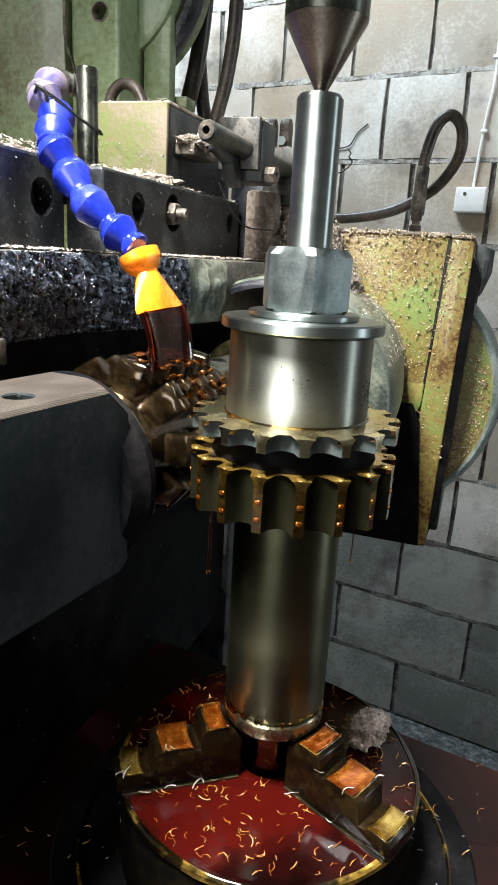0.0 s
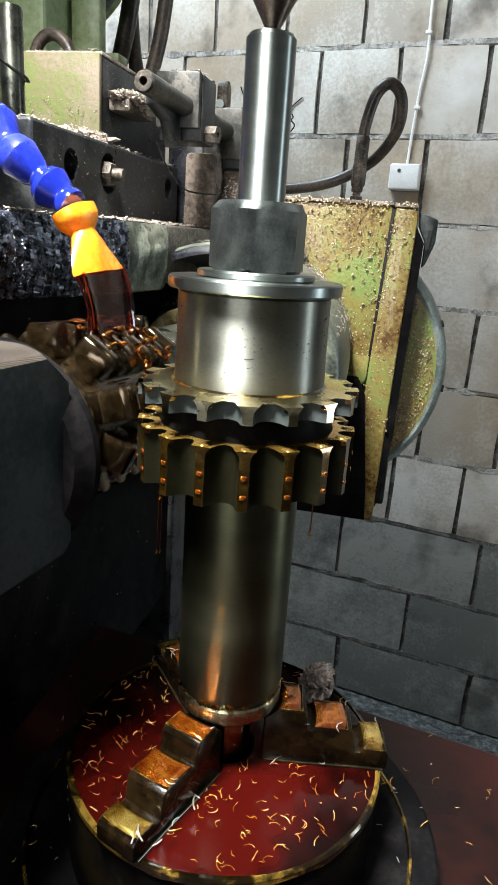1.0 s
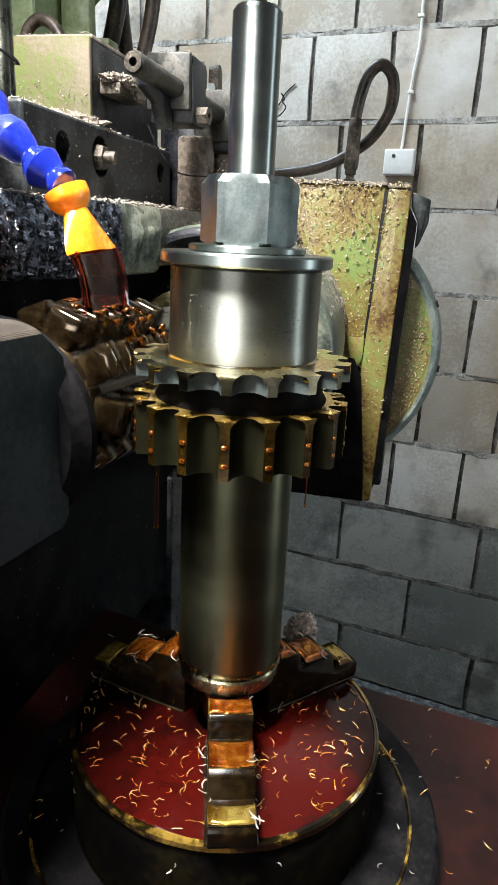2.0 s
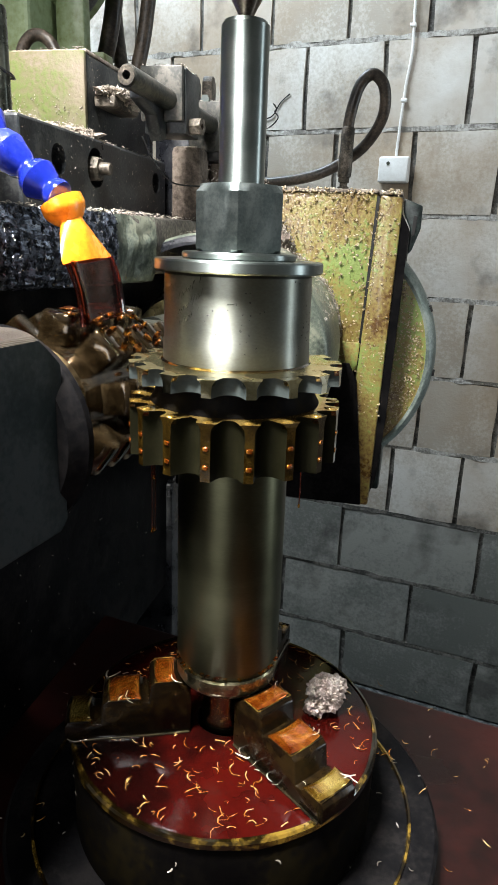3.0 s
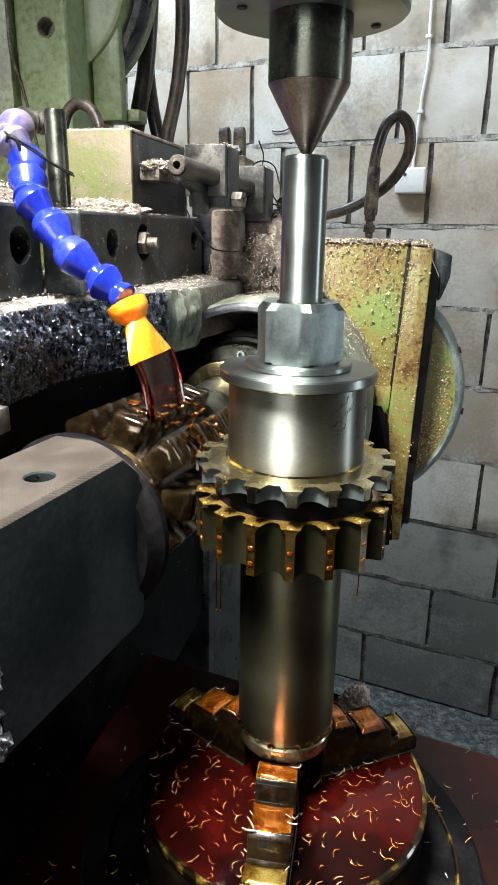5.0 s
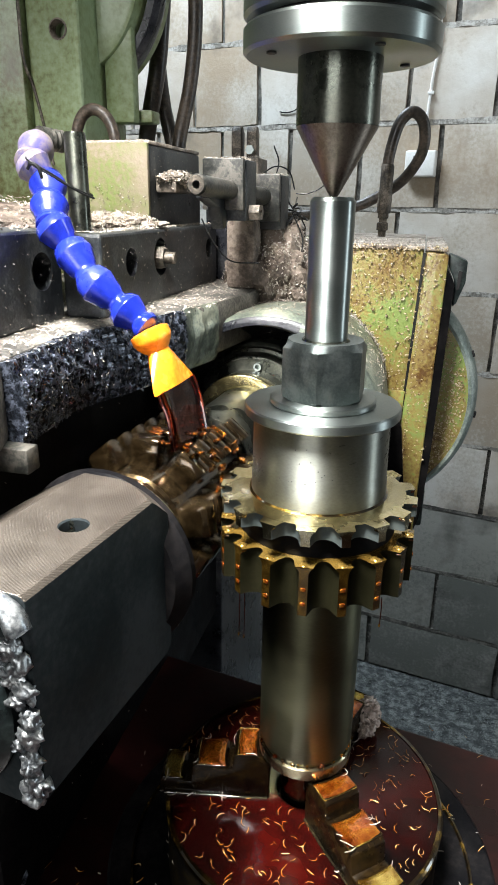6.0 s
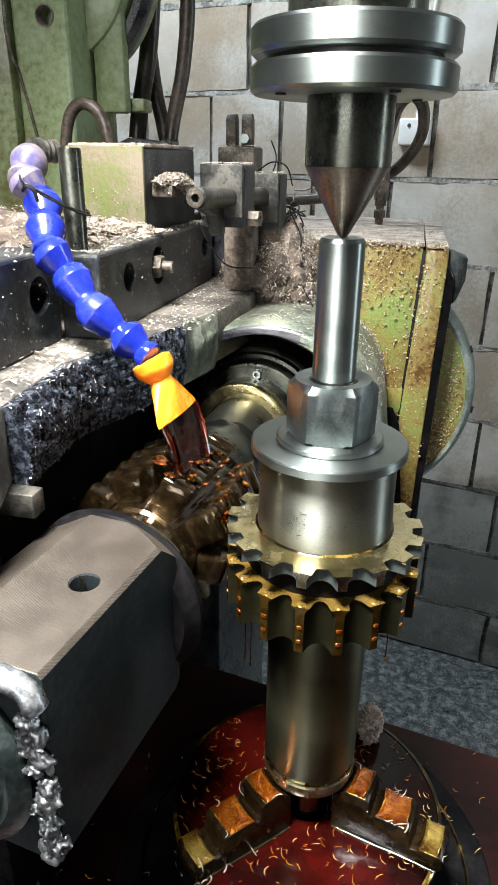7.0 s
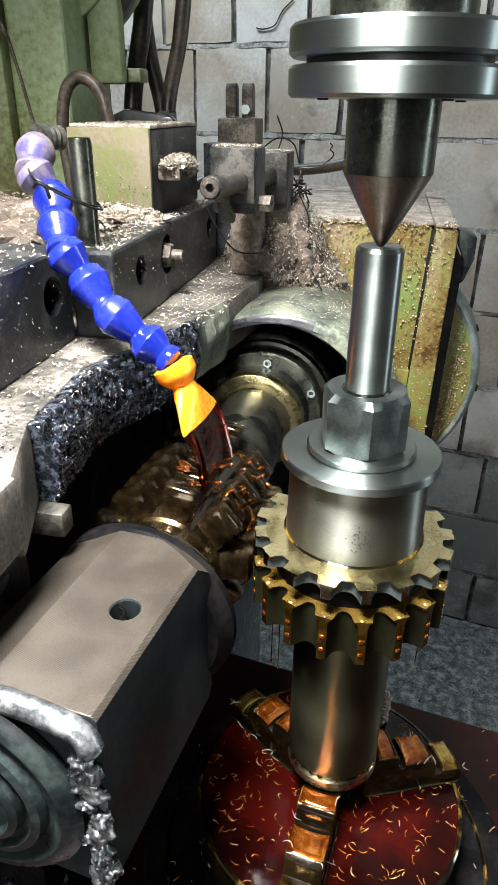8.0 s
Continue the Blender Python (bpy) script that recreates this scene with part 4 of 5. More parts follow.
def chuck():
    c = thing("lathe_chuck", "three-jaw chuck flooded with red cutting oil", "chuck")
    part("body", lathe([(0.0, 0.986), (0.0855, 0.986), (0.0875, 0.990), (0.0878, 1.0545), (0.0860, 1.0585), (0.0165, 1.0595), (0.0150, 1.050), (0.0, 1.050)], 96), CHUCK_BLACK, c, "black steel body")
    part("oil_film", lathe([(0.0, 1.0515), (0.0150, 1.0522), (0.0175, 1.0602), (0.0835, 1.0604), (0.0860, 1.0598), (0.0866, 1.0575), (0.0858, 1.0560), (0.0, 1.0500)], 96), OIL_RED, c, "red oil lying on the face")
    # yellow rim of oil
    rim = bmesh.new()
    n, rings = 120, []
    for k in range(n):
        a = 2 * math.pi * k / n
        w = 0.0004 + 0.0012 * noise.noise(Vector((3 * math.cos(a), 3 * math.sin(a), 1)))
        drop = 0.0025 + 0.0025 * noise.noise(Vector((6 * math.cos(a), 6 * math.sin(a), 5)))
        rings.append([rim.verts.new((r * math.cos(a), r * math.sin(a), z)) for r, z in ((0.0862 - w, 1.0606), (0.0874, 1.0604), (0.0885, 1.0592), (0.0886, 1.0578 - 0.6 * drop), (0.0874, 1.0574 - 0.6 * drop), (0.0858, 1.0585))])
    for k in range(n):
        a, b = rings[k], rings[(k + 1) % n]
        for i in range(6):
            j = (i + 1) % 6
            rim.faces.new((a[i], b[i], b[j], a[j]))
    part("oil_rim", rim, RIM_FILM, c, "yellow rim of oil")
    for k in range(3):
        a0 = 120 * k
        m = pose(0, 0, 0, 0, 0, a0)
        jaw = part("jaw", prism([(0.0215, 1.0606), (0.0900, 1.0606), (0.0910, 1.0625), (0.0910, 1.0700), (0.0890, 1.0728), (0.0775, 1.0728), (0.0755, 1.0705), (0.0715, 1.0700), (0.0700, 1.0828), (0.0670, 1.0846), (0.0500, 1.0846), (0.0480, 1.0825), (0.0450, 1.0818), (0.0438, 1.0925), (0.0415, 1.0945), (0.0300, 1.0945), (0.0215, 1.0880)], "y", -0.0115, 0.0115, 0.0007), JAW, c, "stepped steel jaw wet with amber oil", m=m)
        for sgn in (-1, 1):
            part("oil_edge", tube([(0.0225, 0.0117 * sgn, 1.0609), (0.045, 0.0121 * sgn, 1.0609), (0.068, 0.0117 * sgn, 1.0609), (0.0885, 0.0120 * sgn, 1.0609)], 0.0009, 8, 5), WET_EDGE, jaw, "bead of oil along the jaw's foot", smooth=80)
        for r0, r1, z in ((0.0300, 0.0415, 1.0944), (0.0500, 0.0670, 1.0845), (0.0775, 0.0890, 1.0727)):
            loop_pts = [(r0, -0.0112, z), (r1, -0.0112, z), (r1, 0.0112, z), (r0, 0.0112, z)]
            for p0, p1 in zip(loop_pts, loop_pts[1:]):
                mid = (Vector(p0) + Vector(p1)) / 2
                part("oil_edge", tube([p0, mid + Vector((0, 0, rng.uniform(-0.0002, 0.0002))), p1], rng.uniform(0.0003, 0.0005), 6, 3), RIM_FILM, jaw, smooth=80)
        for r0, r1, z, mt in ((0.0305, 0.0412, 1.0946, AMBER), (0.0503, 0.0668, 1.0847, AMBER), (0.0778, 0.0888, 1.0729, YELLOW_FILM)):
            film = bmesh.new()
            na, nb, grid = 8, 10, {}
            for i in range(na + 1):
                for j in range(nb + 1):
                    x, y = r0 + (r1 - r0) * i / na, -0.0112 + 0.0224 * j / nb
                    edge = min(i, na - i, 2 * j, 2 * (nb - j)) / (na / 2)
                    grid[i, j] = film.verts.new((x - 0.12 * y * y / 0.012, y, z + 0.0011 * min(1, edge * 3) ** 0.5 * (0.85 + 0.35 * noise.noise(Vector((x * 160, y * 160, a0))))))
            for i in range(na):
                for j in range(nb):
                    film.faces.new((grid[i, j], grid[i + 1, j], grid[i + 1, j + 1], grid[i, j + 1]))
            low = bmesh.ops.extrude_face_region(film, geom=film.faces[:])
            for v in low["geom"]:
                if isinstance(v, bmesh.types.BMVert):
                    v.co.z = z - 0.0002
            part("oil_film", film, mt, jaw, smooth=60)
    return c


def turning():
    """Everything that turns with the chuck, each a thing of its own."""
    made = [chuck()]
    arbor = thing("arbor", "turned steel arbor wet with oil at its foot", "arbor")
    part("stub", lathe([(0.0, 1.0525), (0.0142, 1.0525), (0.0142, 1.0895), (0.0, 1.0895)], 56), STEEL_OILY, arbor)
    part("collar", lathe([(0.0, 1.0897), (0.0235, 1.0897), (0.0275, 1.0935), (0.0288, 1.0960), (0.0288, 1.1020), (0.0280, 1.1030), (0.0, 1.1030)], 80), COLLAR_STEEL, arbor, "oil-wet ground collar")
    part("column", lathe([(0.0, 1.1032), (0.0268, 1.1032), (0.0272, 1.1060), (0.0285, 1.1080), (0.0285, 1.2215), (0.0280, 1.2253), (0.0, 1.2253)], 96), COLUMN, arbor, "oil-dark steel column")
    part("shaft", lathe([(0.0, 1.3536), (0.0107, 1.3536), (0.0107, 1.4185), (0.0094, 1.4203), (0.0040, 1.4203), (0.0, 1.4192)], 64), STEEL, arbor, "polished steel shaft")
    ring = bmesh.new()
    for k in range(44):
        a = rng.uniform(0, 2 * math.pi)
        r = 0.0283 + rng.uniform(-0.0008, 0.0004)
        bmesh.ops.create_icosphere(ring, subdivisions=1, radius=1, matrix=Matrix.Translation((r * math.cos(a), r * math.sin(a), 1.1042 + rng.uniform(0, 0.002))) @ Matrix.Diagonal((rng.uniform(0.0006, 0.002), rng.uniform(0.0006, 0.002), rng.uniform(0.0005, 0.0012), 1)))
    tagged(part("drops", ring, DROP, arbor, "drops of oil", smooth=80), kind="stuff")
    made.append(arbor)

    def gear(name, label, z0, z1, mt_top, mt_gap, mt_land, dots, gap):
        g = thing(name, label, "gear", "stacked gears")
        teeth, ro, depth, lead = 17, 0.0530, 0.0086, radians(11.3)

        def outline(t):
            """The toothed outline; towards the top face (t = 1) the gaps run out in an arch."""
            out, wide, deep = [], math.sqrt(1 - 0.50 * t * t), math.sqrt(1 - 0.25 * t * t)
            for k in range(teeth):
                c = 2 * math.pi * (k + 0.5) / teeth + lead
                w = gap * 2 * math.pi / teeth * wide
                for i in range(17):
                    s = -1.10 + 2.20 * i / 16
                    d = depth * deep * math.sqrt(max(0, 1 - abs(s) ** 2.2)) if abs(s) < 0.97 else 0.0022 * max(0, (1.10 - abs(s)) / 0.13) ** 2
                    out.append(((ro - d) * math.cos(c + w * s), (ro - d) * math.sin(c + w * s)))
            return out

        bm = bmesh.new()
        run = 0.0042
        layers = [[bm.verts.new((x, y, z)) for x, y in outline(t)] for z, t in [(z0, 0.0)] + [(z1 - run * (1 - t), t) for t in (0.0, 0.35, 0.6, 0.8, 0.93, 1.0)]]
        n = len(layers[0])
        inner = [[bm.verts.new((0.030 * math.cos(math.atan2(v.co.y, v.co.x)), 0.030 * math.sin(math.atan2(v.co.y, v.co.x)), z)) for v in ring] for ring, z in ((layers[0], z0), (layers[-1], z1))]
        for k in range(n):
            j = (k + 1) % n
            for lo, hi in zip(layers, layers[1:]):
                bm.faces.new((lo[k], lo[j], hi[j], hi[k]))
            bm.faces.new((layers[-1][k], layers[-1][j], inner[1][j], inner[1][k]))
            bm.faces.new((layers[0][j], layers[0][k], inner[0][k], inner[0][j]))
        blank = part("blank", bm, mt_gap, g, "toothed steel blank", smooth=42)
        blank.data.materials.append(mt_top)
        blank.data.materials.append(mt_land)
        # faces and lands get their own materials; the gaps stay darker
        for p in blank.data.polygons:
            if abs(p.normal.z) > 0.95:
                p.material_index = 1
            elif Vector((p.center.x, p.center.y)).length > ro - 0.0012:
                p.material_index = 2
        for k in range(teeth if dots else 0):
            a = 2 * math.pi * k / teeth + lead
            men = lump(0, 0, 0, 0.0034, 0.0026, 0.0008, k * 1.9, 0.25, 2, 1.5)
            part("oil_cap", men, OIL_GOLD, g, m=pose(0.0497 * math.cos(a), 0.0497 * math.sin(a), z1, 0, 0, math.degrees(a)), smooth=80)
        for k in range(teeth):
            a = 2 * math.pi * k / teeth + lead
            for z in dots:
                bm = bmesh.new()
                bmesh.ops.create_cube(bm, size=1)
                bmesh.ops.bevel(bm, geom=bm.edges[:], offset=0.3, segments=3, affect="EDGES", profile=0.5)
                for v in bm.verts:
                    v.co = Vector((v.co.x * 0.0012, v.co.y * 0.0029, v.co.z * 0.0024))
                part("oil_drop", bm, AMBER, g, m=pose(0.0529 * math.cos(a), 0.0529 * math.sin(a), z + rng.uniform(-0.0003, 0.0003), 0, 0, math.degrees(a)), smooth=80)
        made.append(g)
        return g

    gear("lower_gear", "wide oily gear blank with dark rounded tooth gaps", 1.2255, 1.2525, OIL_GOLD, GULLET, LAND_OILY, (1.2320, 1.2405), 0.350)
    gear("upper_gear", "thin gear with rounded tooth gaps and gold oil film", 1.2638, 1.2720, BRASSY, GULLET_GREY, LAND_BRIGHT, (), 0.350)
    part("oil_film", lathe([(0.0362, 1.2726), (0.0395, 1.27245), (0.0440, 1.27225), (0.0470, 1.27205)], 72, False), BRASSY, made[-1], "film of amber oil on its face")
    sp = thing("gap_spacer", "oily spacer between the gears, blackened for gap shade", "spacer")
    # the gap's shade is put into the ring's colour
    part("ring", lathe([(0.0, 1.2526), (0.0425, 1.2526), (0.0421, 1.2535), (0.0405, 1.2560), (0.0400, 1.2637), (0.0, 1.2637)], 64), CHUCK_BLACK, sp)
    made.append(sp)
    bush = thing("flanged_bushing", "bright flanged steel bushing with dark pitting", "bushing")
    part("sleeve", lathe([(0.0, 1.2722), (0.0360, 1.2722), (0.0362, 1.2735), (0.0360, 1.2830), (0.0358, 1.2834), (0.0356, 1.3135), (0.0342, 1.3148), (0.0, 1.3148)], 96), STEEL_PIT, bush, "pitted sleeve")
    pits = []
    for k in range(260):
        a = 2.45 + rng.gauss(0, 0.13) if k < 170 else rng.choice((0.4, 1.5, 3.5, 5.6)) + rng.gauss(0, 0.2)
        z = 1.2875 + rng.gauss(0, 0.0035) if k < 170 else 1.296 + rng.gauss(0, 0.008)
        if 1.2745 < z < 1.3125:
            r = 0.0357 if z > 1.2834 else 0.0360
            pits.append(((r * math.cos(a), r * math.sin(a), z), (math.cos(a), math.sin(a), 0)))
    scratches = bmesh.new()
    for k in range(46):
        row, a = k % 3, 4.78 + 0.026 * (k // 3) + rng.uniform(-0.008, 0.008)
        z, h = 1.3045 - 0.0065 * row + 0.0006 * (k // 3) + rng.uniform(-0.001, 0.001), rng.uniform(0.0015, 0.0038)
        if rng.random() < 0.7:
            tube([(0.03565 * math.cos(a + 0.02 * i), 0.03565 * math.sin(a + 0.02 * i), z + h * i) for i in (-0.5, 0, 0.5)], rng.uniform(0.00008, 0.00016), 4, 2, scratches)
    for k in range(16):
        a, z, w = rng.uniform(0, 2 * math.pi), rng.uniform(1.278, 1.310), rng.uniform(0.03, 0.14)
        tube([(0.03575 * math.cos(a + w * i), 0.03575 * math.sin(a + w * i), z + 0.0006 * i) for i in (-0.5, -0.25, 0, 0.25, 0.5)], 0.00016, 4, 2, scratches)
    tagged(part("scratches", scratches, STEEL_DARK, bush, "dark scratches in rows", smooth=0), kind="stuff")
    tagged(part("pitting", slivers(rng, pits, 0.0009, 0.00022, 0.4), BORE, bush, "dark pits in the steel", smooth=0), kind="stuff")
    part("flange", lathe([(0.0, 1.3149), (0.0396, 1.3149), (0.0404, 1.3157), (0.0404, 1.3196), (0.0397, 1.3204), (0.0, 1.3204)], 96), STEEL, bush)
    part("oil_ring", lathe([(0.0355, 1.2721), (0.0378, 1.2721), (0.0372, 1.2727), (0.0364, 1.2731), (0.0355, 1.2738)], 72, False), RIM_FILM, bush, "ring of amber oil at its foot")
    made.append(bush)
    w = thing("washer", "bright flat steel washer under the nut", "washer")
    part("ring", lathe([(0.0, 1.3205), (0.0268, 1.3205), (0.0274, 1.3211), (0.0274, 1.3230), (0.0266, 1.3237), (0.0, 1.3237)], 72), STEEL, w)
    made.append(w)
    nut = thing("hex_nut", "large bright hexagon nut", "nut")
    hexa = bmesh.new()
    rows = []
    for z, ch in ((1.3238, 0.9), (1.3252, 1.0), (1.3500, 1.0), (1.3535, 0.84)):
        ring = []
        for k in range(48):
            a = 2 * math.pi * k / 48 + radians(-11.6)
            rad = 0.0196 / math.cos((2 * math.pi * k / 48 + math.pi / 6) % (math.pi / 3) - math.pi / 6)
            ring.append(hexa.verts.new((min(rad, 0.0226 * ch) * math.cos(a) if ch < 1 else rad * math.cos(a), min(rad, 0.0226 * ch) * math.sin(a) if ch < 1 else rad * math.sin(a), z)))
        rows.append(ring)
    inner = [hexa.verts.new((0.0118 * math.cos(2 * math.pi * k / 48), 0.0118 * math.sin(2 * math.pi * k / 48), 1.3528)) for k in range(48)]
    for a, b in list(zip(rows, rows[1:])) + [(rows[-1], inner)]:
        for k in range(48):
            j = (k + 1) % 48
            hexa.faces.new((a[k], a[j], b[j], b[k]))
    hexa.faces.new(rows[0]), hexa.faces.new(inner)
    part("body", hexa, NUT_STEEL, nut, smooth=20)
    part("thread_collar", lathe([(0.0109, 1.3529), (0.0121, 1.3529), (0.0118, 1.3537), (0.0109, 1.3535)], 48, False), STEEL_DARK, nut, "dark thread ring at the bore")
    made.append(nut)
    # chips and clumps that ride on the chuck
    spots = []
    for _ in range(330):
        a, r = rng.uniform(0, 2 * math.pi), 0.084 * math.sqrt(rng.uniform(0.07, 1))
        if min(abs((math.degrees(a) - 120 * k + 180) % 360 - 180) for k in range(3)) * r * 0.01745 > 0.013:
            spots.append(((r * math.cos(a), r * math.sin(a), 1.0612), (0, 0, 1)))
    made.append(tagged(part("gold_chips", slivers(rng, spots, 0.0050, 0.00021, 1.6), CHIP_GOLD, smooth=0), "curled oily gold chips lying on the chuck", "metal chips", kind="stuff"))
    spots = []
    for _ in range(48):
        k, r = rng.randrange(3), rng.uniform(0.028, 0.092)
        a, off = radians(120 * k), rng.choice((-1, 1)) * rng.uniform(0.010, 0.0150)
        spots.append(((r * math.cos(a) - off * math.sin(a), r * math.sin(a) + off * math.cos(a), 1.0625 if abs(off) > 0.0118 else (1.0955 if r < 0.042 else 1.086 if r < 0.069 else 1.075)), (0, 0, 1)))
    made.append(tagged(part("silver_chips", slivers(rng, spots, 0.0060, 0.00036, 0.9), CHIP, smooth=0), "bright steel chips beside the jaws", "metal chips", kind="stuff"))
    return made


TURNING = turning()


def clump():
    """The clump of chips that the jaws push about in the oil; its base is at its origin."""
    c = thing("chip_clump", "pale pinkish clump of dry steel chips in the oil", "metal chips")
    for x, y, z, r, k in ((0, 0, 0.0075, 0.0085, 3.0), (0.004, 0.003, 0.0150, 0.0070, 5.2), (-0.005, 0.001, 0.0110, 0.0062, 8.4), (0.001, -0.004, 0.0195, 0.0052, 1.1), (-0.004, -0.005, 0.0045, 0.0060, 6.6)):
        part("core", lump(x, y, z, r, r * 0.9, r * 0.85, k, 0.55, 4, 2.6), CHIP_PINK, c, smooth=0)
    flakes = []
    for _ in range(190):
        v = Vector((rng.gauss(0, 1), rng.gauss(0, 1), rng.uniform(0, 1.5))).normalized()
        flakes.append(((v.x * 0.0100, v.y * 0.0095, 0.0105 + v.z * 0.0125), v))
    tagged(part("flake_cover", slivers(rng, flakes, 0.0030, 0.0009, 0.8), CHIP_PINK, c, smooth=0), kind="stuff")
    return c


CLUMP = clump()

table = thing("rotary_table", "oil-black rotary table rim under the chuck", "table")
part("disc", lathe([(0.0, 0.9855), (0.126, 0.9855), (0.128, 0.988), (0.128, 1.004), (0.126, 1.006), (0.0935, 1.006), (0.0, 0.9858)], 96), TABLE_BLACK, table)
part("oil_line", lathe([(0.1105, 1.0061), (0.1130, 1.0061), (0.1125, 1.0078), (0.1112, 1.0080)], 96, False, ring=True), RIM_FILM, table, "raised ring wet with amber oil")

# ---- tailstock ----
tail = thing("tailstock_centre", "steel tailstock centre with two knurled collars", "centre")
part("cone", lathe([(0.0, 1.4196), (0.0016, 1.4204), (0.0030, 1.4222), (0.0180, 1.4488), (0.0186, 1.4500), (0.0, 1.4500)], 72), CONE_STEEL, tail, "worn coppery cone")
part("body", lathe([(0.0, 1.4501), (0.0187, 1.4501), (0.0187, 1.4775), (0.0, 1.4775)], 72), STEEL_DARK, tail)
for z in (1.4776, 1.4915):
    part("collar", lathe([(0.0, z), (0.0415, z), (0.0430, z + 0.0014), (0.0430, z + 0.0098), (0.0418, z + 0.0112), (0.0, z + 0.0112)], 96), STEEL, tail, "bright steel collar")
part("gap", lathe([(0.0, 1.4889), (0.036, 1.4889), (0.036, 1.4914), (0.0, 1.4914)], 64), BORE, tail)
part("quill", lathe([(0.0, 1.5028), (0.0280, 1.5028), (0.0280, 2.05), (0.0, 2.05)], 72), STEEL_DARK, tail)
part("housing", box(-0.07, 0.07, -0.05, 0.60, 2.0505, 2.22, 0.01), GREEN_TOWER, tail, "pale green tailstock arm")
for k in range(4):
    a = radians(90 * k + 35)
    part("pin_hole", lathe([(0, 1.4768), (0.0022, 1.4768), (0.0022, 1.4775), (0, 1.4775)], 16), BORE, tail, m=Matrix.Translation((0.033 * math.cos(a), 0.033 * math.sin(a), 0)))


# ---- the cutter ----
TILT = (-2.5, 0, -4)       # the swivelled cutter head
HOB = (-0.0985, 0.030, 1.2425)


def hob():
    h = thing("hob_cutter", "dark steel gear hob with rows of teeth, running with oil", "cutter", m=pose(*HOB, *TILT))
    part("core", lathe_along((0, -0.0625, 0), (0, 1, 0), [(0.0, 0.0), (0.027, 0.0), (0.029, 0.002), (0.029, 0.012), (0.0305, 0.014), (0.0305, 0.118), (0.029, 0.120), (0.029, 0.132), (0.0, 0.132)], 60), HOB_STEEL, h)
    tooth = prism([(0.0300, -0.0085), (0.0420, -0.0066), (0.0457, -0.0050), (0.0472, -0.0026), (0.0475, 0.0), (0.0472, 0.0026), (0.0457, 0.0050), (0.0420, 0.0066), (0.0300, 0.0085)], "y", -0.0084, 0.0084, 0.0006)
    # outline is (radius, along); turned so that the length runs along y
    tooth.transform(Matrix(((1, 0, 0, 0), (0, 0, 1, 0), (0, 1, 0, 0), (0, 0, 0, 1))))
    data = mesh_of(tooth, "tooth", 30)
    data.materials.append(HOB_STEEL)
    gashes, pitch = 9, 0.0180
    for g in range(gashes):
        for r in range(-3, 4):
            y = pitch * (r + g / gashes - 0.5)
            if -0.043 < y < 0.054:
                part("tooth", data, HOB_STEEL, h, m=pose(0, 0, 0, 0, 360 * g / gashes, 0) @ Matrix.Translation((0, y, 0)))
    return h


HOB_CUTTER = hob()


